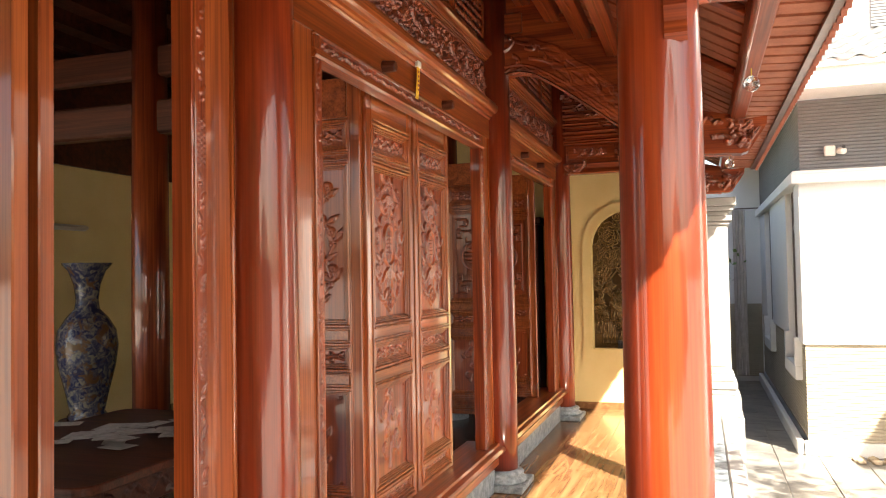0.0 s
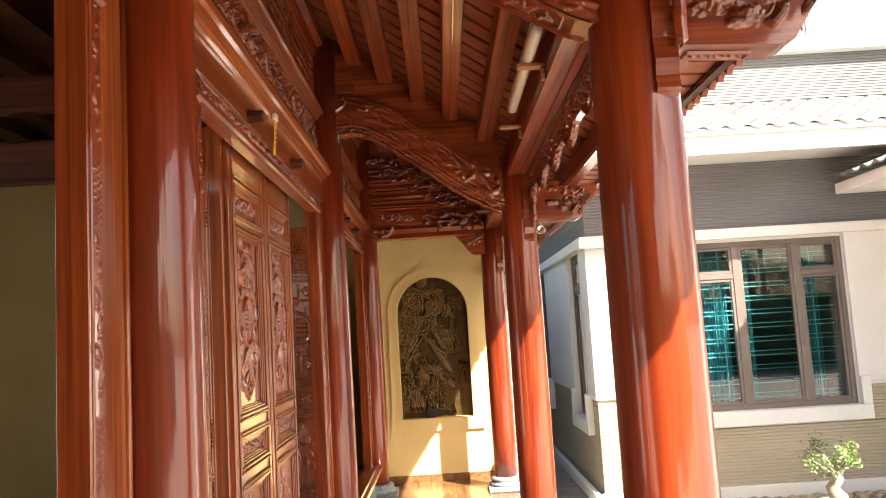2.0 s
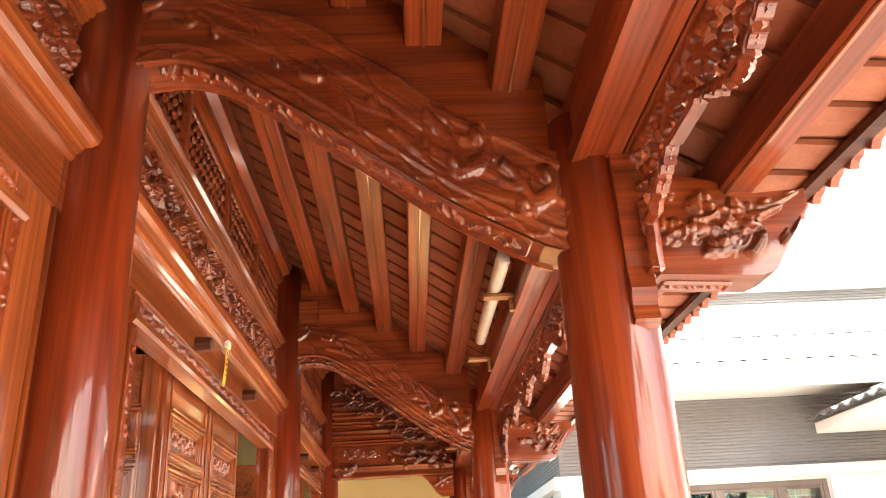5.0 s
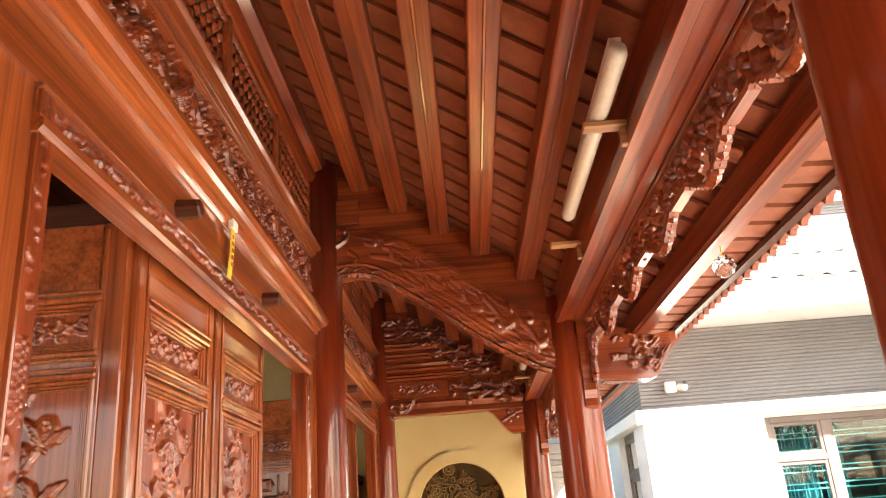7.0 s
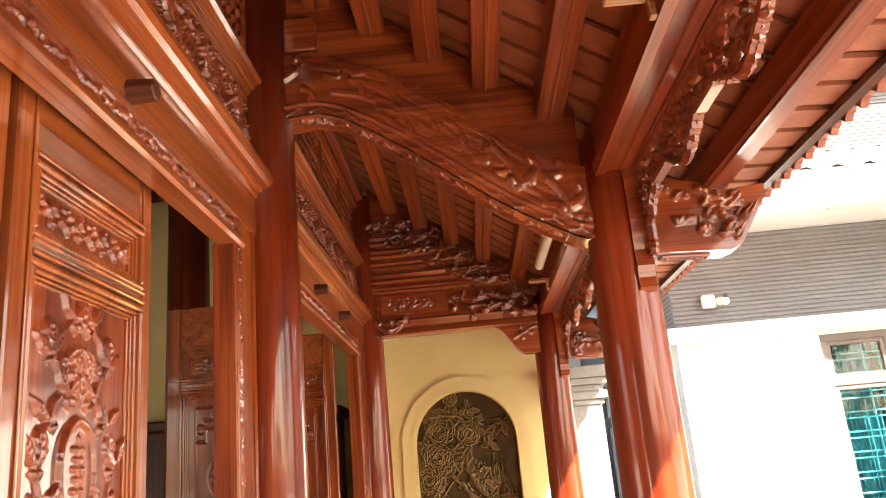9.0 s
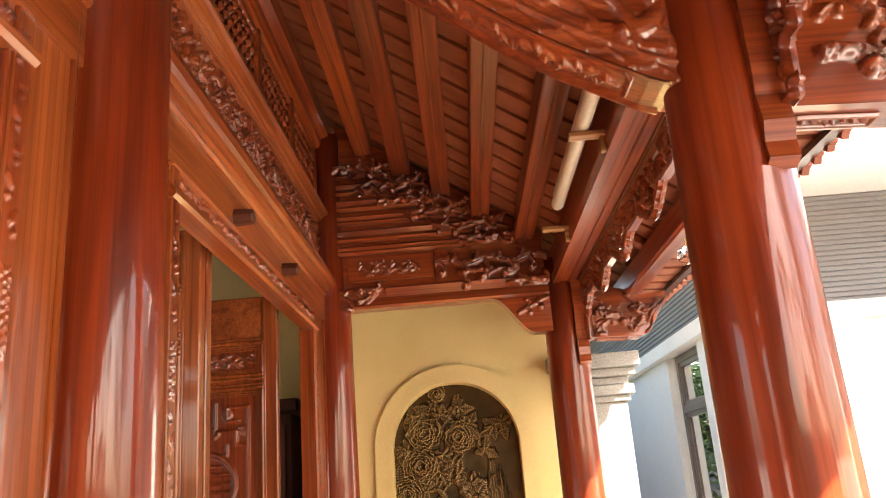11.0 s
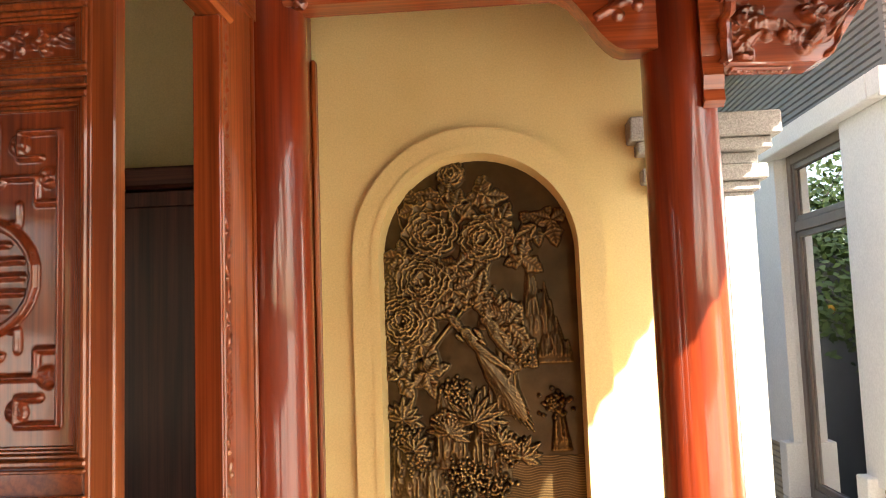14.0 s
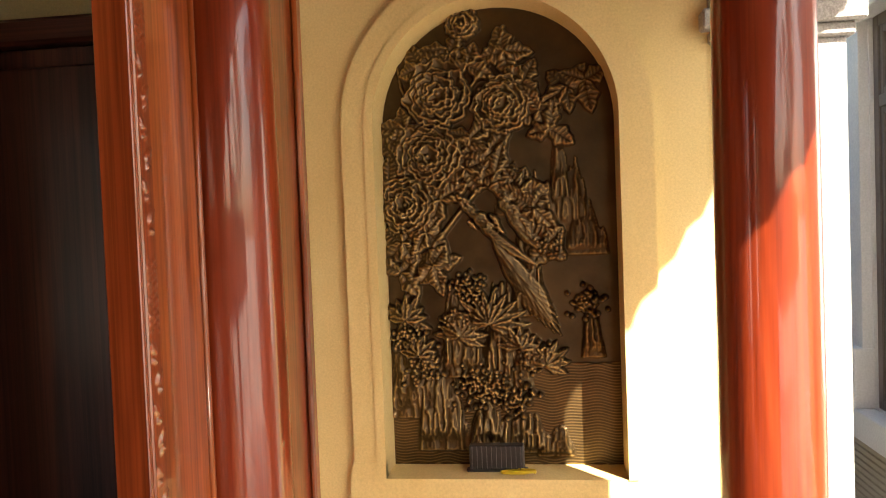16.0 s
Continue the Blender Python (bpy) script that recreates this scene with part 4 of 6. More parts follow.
# rafters from beam to outer purlin, catching the light
for y in (-0.9, 0.2, 1.33, 3.58, 4.70, 6.43, 7.55):
    b = thing("rafter", "flat hardwood rafter between eave beam and outer purlin", "rafter", "eave rafters", at=(0, y, 0))
    part("rafter_body", prism([(-0.045, roof_z(-0.045) - 0.045), (0.214, roof_z(0.214) - 0.045), (0.214, roof_z(0.214) - 0.004), (-0.045, roof_z(-0.045) - 0.004)], "y", -0.038, 0.038, None, 0.004), MX, b)

# fascia with scalloped eave tiles
fas = thing("fascia", "scalloped terracotta tile edge along the eave", "eave")
part("fascia_board", box(0.545, 0.587, -1.2, 8.95, 2.60, 2.622), DX, fas)
tile_me = None
EDGE = [(-0.05, 0.05), (0.05, 0.05), (0.05, 0.0), (0.038, -0.018), (0.018, -0.022), (0.0, -0.04), (-0.018, -0.022), (-0.038, -0.018), (-0.05, 0.0)]
y = -1.1
while y < 8.9:
    if tile_me is None:
        part_ob = part("eave_tile", prism(EDGE, "x", -0.012, 0.014), CLAY_EDGE, fas)
        tile_me = part_ob.data
    else:
        part_ob = new("eave_tile", tile_me)
        part_ob.parent = fas
    part_ob.location = (0.60, y, 2.62)
    y += 0.104

# ---- valance of carved scrollwork hung outside the eave beam ----
def step_line(u):
    """Lower outline of the valance: straight runs between stepped drops."""
    f = (u / 0.52) % 1.0
    if f < 0.3:
        return 0.205
    g = min((f - 0.3) / 0.35, (1 - f) / 0.35)
    return 0.205 - 0.022 * math.floor(g * 3.99) + 0.006 * math.sin(g * 25)


def valance(y0, y1):
    v = thing("valance", "wavy pierced valance of carved hardwood scrolls", "carving", "eave valances")
    L = y1 - y0
    c = Carving(L, 0.34, 0.006)
    rnd = random.Random(int(y0 * 10))

    def low(u):
        e = min(u, L - u)
        return 0.0 if e < 0.055 else (0.12 if e < 0.11 else step_line(u))
    for k in range(int(L / 0.026)):
        u = 0.02 + k * 0.026
        lo = low(u)
        for j in range(3 if lo > 0.1 else 7):
            zz = rnd.uniform(lo + 0.02, 0.335)
            c.scroll(u, zz, 0.032, rnd.random() * 6.28, rnd.choice((-1, 1)), 0.0075, 0.016)
    edge = [(u, low(u) + 0.008) for u in np.arange(0.006, L - 0.004, 0.006)]
    c.stroke(edge, 0.009, 0.009, 0.018)
    c.stroke([(0, 0.33), (L, 0.33)], 0.012, 0.012, 0.018)
    mesh_part("scrollwork", c.openwork("scrollwork", on_x(-0.012, y0, 2.27), (1, 0, 0), 0.018, 0.002), WY, v, "", True)
    us = [u for u in np.arange(0.0, L, 0.007).tolist() if low(u) > 0.15]
    run = [(y0 + u, 2.27 + low(u) - 0.005) for u in us] + [(y0 + u, 2.27 + low(u) + 0.005) for u in us[::-1]]
    part("lower_edge", prism(run, "x", -0.026, 0.004), WY, v)
    part("top_rail", box(-0.038, 0.012, y0, y1, 2.60, 2.64, 0.004), WY, v)


for a, b in zip(COLS, COLS[1:]):
    valance(a + 0.10, b - 0.10)

# ---- curved beams from facade to outer columns ----
LOW_X, LOW_Z = (-1.40, -1.30, -1.135, -0.93, -0.70, -0.48, -0.19), (2.95, 2.975, 2.985, 2.86, 2.69, 2.52, 2.36)
UP_X, UP_Z = (-1.40, -1.30, -1.127, -0.854, -0.595, -0.401, -0.17), (3.235, 3.24, 3.215, 3.11, 2.90, 2.735, 2.64)


def smooth_curve(xs, zs, x):
    s = np.interp(x, xs, zs)
    for d in (0.03, 0.06):
        s = (s + np.interp(x - d, xs, zs) + np.interp(x + d, xs, zs)) / 3
    return s


def curved_beam(y, label):
    t = thing("carved_beam", label, "beam", "curved veranda beams")
    xs = np.linspace(-1.36, -0.17, 40)
    lo, up = smooth_curve(LOW_X, LOW_Z, xs), smooth_curve(UP_X, UP_Z, xs)
    outline = list(zip(xs.tolist(), lo.tolist())) + list(zip(xs[::-1].tolist(), up[::-1].tolist()))
    part("beam_body", prism(outline, "y", y - 0.055, y + 0.08), WX, t)
    L = 1.55
    c = Carving(L, 0.25, 0.0042)
    rnd = random.Random(int(y * 10))
    # long wind-blown ridges along the beam, then cloud scrolls over them
    for k in range(15):
        v0, u0, ln = rnd.uniform(0.065, 0.235), rnd.uniform(0.0, L - 0.4), rnd.uniform(0.3, 0.7)
        ph, am = rnd.random() * 6.28, rnd.uniform(0.006, 0.02)
        c.ribbon([(u0 + ln * f, v0 + am * math.sin(ph + f * 7)) for f in np.linspace(0, 1, 30).tolist()], 0.022, rnd.uniform(0.006, 0.011), 2)
    for k in range(13):
        c.cloud(0.06 + k * 0.115 + rnd.uniform(-0.02, 0.02), rnd.uniform(0.09, 0.2), rnd.uniform(0.05, 0.085), rnd.uniform(-0.4, 0.4), rnd.choice((-1, 1)), rnd.uniform(0.02, 0.028), rnd.uniform(0.012, 0.018))
    for u, v, sz, ang, hd in ((1.20, 0.10, 0.10, 0.5, 1), (1.33, 0.17, 0.09, -0.4, -1), (1.42, 0.09, 0.08, 0.4, 1), (1.08, 0.19, 0.10, -0.2, -1)):
        c.cloud(u, v, sz, ang, hd, 0.038, 0.024, 4)
    c.H[c.ys < 0.042] = 0
    band = Carving(L, 0.04, 0.0042)
    band.vine(0.02, 0.015, 0.12, 0.0035, 0.007, 4)
    c.H[:band.ny] = np.maximum(c.H[:band.ny], band.H[:c.ny])
    c.H[(c.ys > 0.038) & (c.ys < 0.048)] = 0.009
    c.soften(1)
    for s in (-1, 1):
        def place(U, V, s=s):
            X = -1.36 + U / L * 1.19
            a, b = smooth_curve(LOW_X, LOW_Z, X), smooth_curve(UP_X, UP_Z, X)
            return np.stack((X, np.full_like(X, y + (-0.0555 if s < 0 else 0.0805)), a + (b - a) * V / 0.25), -1)
        carved("carved_face", c, place, (0, s, 0), WX, t)
    u = Carving(1.30, 0.115, 0.0038)
    for k in range(int(1.12 / 0.05)):
        x = 0.10 + k * 0.05
        u.scroll(x, 0.0575, 0.026, rnd.uniform(0.6, 1.2) * (1 if k % 2 else -1), 1 if k % 2 else -1, 0.0042, 0.016)
        u.scroll(x + 0.02, 0.0575, 0.02, 3.0 + rnd.uniform(-0.5, 0.5), 1 if k % 2 else -1, 0.0036, 0.014)
        u.leaf(x, 0.0575, rnd.uniform(-0.6, 0.6), 0.045, 0.018, 0.014)
    u.stroke([(0.05, 0.018), (1.20, 0.018), (1.215, 0.03), (1.215, 0.085), (1.20, 0.097), (0.05, 0.097)], 0.0035, 0.0035, 0.010)
    u.H[(u.ys < 0.008) | (u.ys > 0.107)] = 0.008

    def under(U, V):
        X = -1.33 + U / 1.30 * 1.12
        return np.stack((X, y - 0.062 + V * 1.26, smooth_curve(LOW_X, LOW_Z, X) - 0.001), -1)
    carved("carved_underside", u, under, (0, 0, -1), WX, t)
    fx = np.linspace(-1.36, -0.2, 24)
    lo2, up2 = smooth_curve(UP_X, UP_Z, fx) + 0.002, roof_z(fx) - 0.02
    part("infill_board", prism(list(zip(fx.tolist(), lo2.tolist())) + list(zip(fx[::-1].tolist(), up2[::-1].tolist())), "y", y - 0.03, y + 0.03), MX, t)
    part("block", box(-1.30, -1.17, y - 0.06, y + 0.06, 3.255, 3.40, 0.006), WX, t)
    return t


for cy in COLS[1:3]:
    curved_beam(cy, "S-curved hardwood beam carved with scrolls and leaves")


# ---- carved brackets that carry the eave ----
def bracket(y):
    b = thing("eave_bracket", "carved hardwood bracket under the eave", "bracket", "eave brackets")
    prof = [(-0.03, 2.30), (0.28, 2.285), (0.32, 2.30), (0.37, 2.39), (0.43, 2.47), (0.44, 2.52), (0.30, 2.51), (0.20, 2.55), (-0.03, 2.60)]
    part("bracket_body", prism(prof, "y", y - 0.062, y + 0.062), WX, b)
    c = Carving(0.46, 0.30, 0.0045)
    rnd = random.Random(int(y * 5) + 50)
    for k in range(22):
        c.cloud(rnd.uniform(0.03, 0.42), rnd.uniform(0.05, 0.26), rnd.uniform(0.035, 0.06), rnd.random() * 6.28, rnd.choice((-1, 1)), rnd.uniform(0.018, 0.026), rnd.uniform(0.016, 0.03))
    c.cloud(0.28, 0.06, 0.08, 0.9, 1, 0.034, 0.036, 4)
    c.cloud(0.12, 0.12, 0.08, 0.3, -1, 0.034, 0.034, 4)
    for s in (-1, 1):
        def place(U, V, s=s):
            X = -0.025 + U
            lo = np.interp(X, (-0.03, 0.28, 0.32, 0.43, 0.45), (2.302, 2.288, 2.30, 2.465, 2.50))
            up = np.interp(X, (-0.03, 0.20, 0.30, 0.45), (2.598, 2.55, 2.51, 2.52))
            return np.stack((X, np.full_like(X, y + s * 0.0625), lo + (up - lo) * V / 0.30), -1)
        carved("carved_face", c, place, (0, s, 0), WX, b)
    u = Carving(0.18, 0.056, 0.003)
    u.stroke([(0.006, 0.006), (0.174, 0.006), (0.174, 0.05), (0.006, 0.05), (0.006, 0.006)], 0.004, 0.004, 0.009)
    for k in range(9):
        u.scroll(0.02 + k * 0.0175, 0.028, 0.014, k * 2.1, 1 if k % 2 else -1, 0.003, 0.010)
    carved("carved_plaque", u, lambda U, V: np.stack((0.04 + U, y - 0.018 + V, np.interp(0.04 + U, (-0.03, 0.28), (2.2985, 2.2835))), -1), (0, 0, -1), WX, b, "small carved plaque on the underside")
    # pendant board against the column
    part("pendant", prism([(y - 0.128, 2.60), (y - 0.128, 2.36), (y - 0.122, 2.30), (y - 0.135, 2.24), (y - 0.122, 2.20), (y - 0.13, 2.165), (y - 0.10, 2.15), (y - 0.08, 2.165), (y - 0.06, 2.60)], "x", -0.075, -0.015), WX, b)


for cy in COLS:
    bracket(cy)


# ---- stepped end frame over the niche wall ----
def end_frame(y):
    t = thing("end_frame", "stepped hardwood roof frame with carved scroll ends", "beam")
    x0 = -1.33
    rows = ((2.545, 2.66, -0.19), (2.855, 2.905, -0.36), (2.93, 3.0, -0.50), (3.03, 3.085, -0.66), (3.115, 3.18, -0.80), (3.21, 3.28, -0.92), (3.31, 3.38, -1.05))
    for k, (z0, z1, xe) in enumerate(rows):
        zm = (z0 + z1) / 2
        part("beam", prism([(y - 0.05, z0), (y - 0.065, z0 + 0.012), (y - 0.05, zm), (y - 0.065, z1 - 0.012), (y - 0.05, z1), (y + 0.05, z1), (y + 0.05, z0)], "x", x0, xe), WX, t)
        c = Carving(0.36 if k else 0.24, z1 - z0 + 0.05, 0.0045)
        rnd = random.Random(40 + k)
        for j in range(7):
            c.cloud(0.01 + j * c.w / 8, c.h * rnd.uniform(0.3, 0.7), rnd.uniform(0.035, 0.055), rnd.uniform(-0.7, 0.7), 1 if j % 2 else -1, rnd.uniform(0.02, 0.028), 0.026 + 0.004 * (j % 3))
        c.ribbon([(c.w * f, c.h * (0.5 + 0.22 * math.sin(f * 9 + k))) for f in np.linspace(0, 1, 30).tolist()], 0.026, 0.022)
        mesh_part("scroll_end", c.openwork("scroll_end", on_y(y - 0.056, (xe - 0.30) if k else x0 + 0.02, z0 - 0.015), (0, -1, 0), 0.01), WX, t, "", True)
        if k:
            c2 = Carving(0.20, 0.12, 0.0045)
            for j in range(5):
                c2.cloud(0.02 + j * 0.035, rnd.uniform(0.03, 0.09), 0.05, rnd.uniform(0.2, 1.4), rnd.choice((-1, 1)), 0.024, 0.03)
            c2.stroke([(0.0, 0.02), (0.1, 0.06), (0.2, 0.03)], 0.014, 0.012, 0.02)
            mesh_part("cloud_carving", c2.openwork("cloud_carving", on_y(y - 0.04, xe - 0.08, z0 - 0.01), (0, -1, 0), 0.02), WX, t, "", True)
    part("back_board", prism([(x0, 2.66), (-0.2, 2.66), (-0.2, roof_z(-0.2) - 0.02), (x0, roof_z(x0) - 0.02)], "y", y - 0.03, y + 0.045), WX, t)
    part("panel", box(x0 + 0.05, -0.80, y - 0.045, y - 0.03, 2.70, 2.84, 0.004), WX, t)
    c = Carving(0.34, 0.09, 0.0045)
    c.vine(0.045, 0.035, 0.09, 0.004, 0.012, 6)
    c.fill(40, 0.02, 0.0035, 0.011, 8, lambda x, v: abs(x - 0.17) < 0.15 - abs(v - 0.045))
    carved("panel_carving", c, on_y(y - 0.0455, x0 + 0.11, 2.725), (0, -1, 0), WX, t)
    part("panel_post", box(-0.795, -0.76, y - 0.055, y - 0.03, 2.662, 2.852, 0.003), WX, t)
    c = Carving(0.62, 0.22, 0.0045)
    rnd = random.Random(14)
    c.ribbon([(0.62 * f, 0.165 + 0.018 * math.sin(f * 16)) for f in np.linspace(0, 1, 40).tolist()], 0.045, 0.036, 4)
    for k in range(9):
        c.cloud(0.03 + k * 0.062, 0.165, 0.05, 0.9 if k % 2 else -0.9, 1 if k % 2 else -1, 0.026, 0.04)
    for k in range(13):
        x = rnd.uniform(0.12, 0.56)
        c.cloud(x, rnd.uniform(0.02, 0.12) if x > 0.2 else 0.11, rnd.uniform(0.05, 0.075), rnd.uniform(-0.8, 0.8), rnd.choice((-1, 1)), 0.032, rnd.uniform(0.026, 0.044), 4)
    mesh_part("scroll_carving", c.openwork("scroll_carving", on_y(y - 0.05, -0.80, 2.60), (0, -1, 0), 0.016), WX, t, "deeply carved cloud scrolls", True)
    xs = np.linspace(-0.50, -0.19, 14)
    curve = [(x, 2.545 - 0.20 * (0.5 - 0.5 * math.cos(math.pi * min(1, (x + 0.5) / 0.22)))) for x in xs.tolist()]
    part("knee", prism(curve + [(-0.19, 2.56), (-0.50, 2.56)], "y", y - 0.05, y + 0.05), WX, t)
    c = Carving(0.22, 0.14, 0.0045)
    for k in range(5):
        c.cloud(0.05 + 0.03 * k, 0.05 + 0.015 * k, 0.05, 0.6, 1 if k % 2 else -1, 0.022, 0.016)
    mesh_part("knee_carving", c.openwork("knee_carving", on_y(y - 0.051, -0.42, 2.40), (0, -1, 0), 0.01), WX, t, "", True)


end_frame(8.10)

# ---- granite gate pillar beside the end wall ----
pil = thing("gate_pillar", "speckled grey granite pillar with a stepped capital", "pillar")
part("shaft", box(-0.09, 0.285, 8.73, 9.10, 0.42, 2.0, 0.006), GRANITE, pil)
gb = bmesh.new()
for e, z0, z1 in ((0.02, 2.0, 2.04), (0.045, 2.04, 2.10), (0.02, 2.10, 2.15), (0.06, 2.15, 2.20), (0.09, 2.20, 2.29)):
    box(-0.09 - e, 0.285 + e, 8.73 - e, 9.10 + e, z0, z1 - 0.002, 0.006, gb)
part("capital", gb, GRANITE, pil)
gb = bmesh.new()
for e, z0, z1 in ((0.03, 0.34, 0.42), (0.055, 0.26, 0.34), (0.04, 0.20, 0.26), (0.085, -0.02, 0.20), (0.11, -0.485, -0.02)):
    box(-0.09 - e, 0.285 + e, 8.73 - e, 9.10 + e, z0, z1 - 0.002, 0.01, gb)
part("pedestal", gb, GRANITE, pil)
part("inset_panel", box(0.0, 0.24, 8.722, 8.7295, 0.5, 1.95, 0.002), GRANITE, pil)

# ---- neighbouring house ----
HX, HY = 1.05, 9.2
house = thing("house", "white and grey rendered house with brown windows", "house")


def ribs(x0, x1, y, z0, z1, pitch=0.036, depth=0.010):
    n = int((z1 - z0) / pitch)
    pts = []
    for i in range(n):
        z = z0 + i * (z1 - z0) / n
        h = (z1 - z0) / n
        pts += [(y, z + 0.001), (y - depth, z + h * 0.18), (y - depth, z + h * 0.82), (y, z + h * 0.999)]
    return prism(pts + [(y + 0.03, z1), (y + 0.03, z0)], "x", x0, x1)


def ribs_side(x, y0, y1, z0, z1, pitch=0.036, depth=0.010):
    n = int((z1 - z0) / pitch)
    pts = []
    for i in range(n):
        z = z0 + i * (z1 - z0) / n
        h = (z1 - z0) / n
        pts += [(x, z + 0.001), (x - depth, z + h * 0.18), (x - depth, z + h * 0.82), (x, z + h * 0.999)]
    return prism(pts + [(x + 0.03, z1), (x + 0.03, z0)], "y", y0, y1)


XR, YB = 9.0, 16.0
for a, b, z0, z1 in ((HX + 0.04, 2.22, -0.49, 3.36), (4.05, XR, -0.49, 3.36), (2.22, 4.05, -0.49, 0.49), (2.22, 4.05, 2.43, 3.36)):
    part("wall", box(a, b, HY + 0.04, HY + 0.22, z0, z1), WHITE, house)
for a, b, z0, z1 in ((HY + 0.22, 9.70, -0.49, 3.36), (10.60, 12.9, -0.49, 3.36), (13.9, YB, -0.49, 3.36), (9.70, 10.60, -0.49, 0.42), (9.70, 10.60, 2.47, 3.36), (12.9, 13.9, -0.49, 0.42), (12.9, 13.9, 2.47, 3.36)):
    part("wall", box(HX + 0.04, HX + 0.22, a, b, z0, z1), WHITE, house)
for a, b, z0, z1 in ((HX + 0.01, XR, -0.34, 0.30), (HX + 0.01, 2.20, 0.301, 0.70), (4.07, XR, 0.301, 0.70)):
    part("lower_cladding", ribs(a, b, HY + 0.025, z0, z1), BEIGE, house, "beige ribbed cladding")
for a, b, z0, z1 in ((HY + 0.03, YB, -0.34, 0.25), (HY + 0.03, 9.68, 0.251, 0.70), (10.62, 12.88, 0.251, 0.70), (13.92, YB, 0.251, 0.70)):
    part("lower_cladding", ribs_side(HX + 0.025, a, b, z0, z1), BEIGE, house, "beige ribbed cladding")
part("upper_cladding", ribs(HX + 0.01, XR, HY + 0.025, 2.58, 3.36), GREY, house, "grey ribbed cladding")
part("upper_cladding", ribs_side(HX + 0.025, HY + 0.03, YB, 2.58, 3.36), GREY, house, "grey ribbed cladding")
for p in ((HX - 0.012, 2.21, HY - 0.012, HY + 0.05, 0.70), (4.06, XR, HY - 0.012, HY + 0.05, 0.75), (HX - 0.012, HX + 0.05, HY + 0.051, 9.69, 0.70), (HX - 0.012, HX + 0.05, 10.61, 12.88, 0.70), (HX - 0.012, HX + 0.05, 13.92, YB, 0.70)):
    part("white_panel", box(*p, 2.46, 0.003), WHITE, house)
cb = box(HX - 0.08, XR, HY - 0.08, HY + 0.04, 2.461, 2.579, 0.006)
box(HX - 0.08, HX + 0.04, HY + 0.041, YB, 2.461, 2.579, 0.006, cb)
box(HX - 0.09, 2.0, HY - 0.10, HY - 0.081, 2.44, 2.545, 0.004, cb)
part("string_course", cb, WHITE, house, "white projecting band")
pb = box(HX - 0.03, XR, HY - 0.03, HY + 0.03, -0.489, -0.34, 0.01)
box(HX - 0.10, HX - 0.031, HY, YB, -0.489, -0.34, 0.01, pb)
part("plinth", pb, WHITE, house)
sb = box(2.10, 4.17, HY - 0.05, HY + 0.06, 0.32, 0.485, 0.006)
box(2.10, 2.21, HY - 0.05, HY + 0.06, 0.486, 0.80, 0.006, sb)
box(4.06, 4.17, HY - 0.05, HY + 0.06, 0.486, 0.80, 0.006, sb)
part("window_surround", sb, WHITE, house)
for a, b in ((9.70, 10.60), (12.9, 13.9)):
    sb = box(HX - 0.06, HX + 0.06, a - 0.12, b + 0.12, 0.26, 0.415, 0.006)
    box(HX - 0.06, HX + 0.06, a - 0.12, a - 0.001, 0.416, 0.74, 0.006, sb)
    box(HX - 0.06, HX + 0.06, b + 0.001, b + 0.12, 0.416, 0.74, 0.006, sb)
    part("window_surround", sb, WHITE, house)


def stick(axis, c0, a0, a1, z0, z1, d, bm):
    """A bar in the plane of a window: along x when axis is y (at y = c0), along y when axis is x."""
    if axis == "y":
        box(a0, a1, c0, c0 + d, z0, z1, 0.004, bm)
    else:
        box(c0, c0 + d, a0, a1, z0, z1, 0.004, bm)


def window(axis, c0, a0, a1, z0, z1, mull, transoms, name="window"):
    w = thing(name, "", "", "", "", (0, 0, 0))
    w.parent = house
    fb = bmesh.new()
    t = 0.06
    for p in ((a0, a0 + t, z0, z1), (a1 - t, a1, z0, z1), (a0 + t, a1 - t, z0, z0 + t), (a0 + t, a1 - t, z1 - t, z1)):
        stick(axis, c0, *p, 0.07, fb)
    xs = [a0 + t] + list(mull) + [a1 - t]
    for m in mull:
        stick(axis, c0, m - 0.04, m + 0.04, z0 + t, z1 - t, 0.06, fb)
    cells = []
    for i, (l, r) in enumerate(zip(xs, xs[1:])):
        l2, r2 = l + (0.04 if i else 0), r - (0.04 if i < len(xs) - 2 else 0)
        tz = transoms[i]
        spans = [(z0 + t, z1 - t)] if tz is None else [(z0 + t, tz - 0.03), (tz + 0.03, z1 - t)]
        if tz is not None:
            stick(axis, c0, l2, r2, tz - 0.03, tz + 0.03, 0.06, fb)
        for s0, s1 in spans:
            cells.append((l2, r2, s0, s1))
            for p in ((l2, l2 + 0.035, s0, s1), (r2 - 0.035, r2, s0, s1), (l2 + 0.035, r2 - 0.035, s0, s0 + 0.035), (l2 + 0.035, r2 - 0.035, s1 - 0.035, s1)):
                stick(axis, c0 + 0.01, *p, 0.04, fb)
    part("window_frame", fb, FRAME, w, "brown aluminium frame")
    for l, r, s0, s1 in cells:
        gb = bmesh.new()
        stick(axis, c0 + 0.028, l + 0.03, r - 0.03, s0 + 0.03, s1 - 0.03, 0.006, gb)
        g = part("pane", gb, PANE, w)
        g.visible_shadow = False
    return w


window("y", HY + 0.05, 2.22, 4.05, 0.49, 2.43, (2.80, 3.50), (2.03, None, 2.03))
window("x", HX + 0.06, 9.70, 10.60, 0.42, 2.47, (), (2.03,))
window("x", HX + 0.06, 12.9, 13.9, 0.42, 2.47, (), (2.03,))
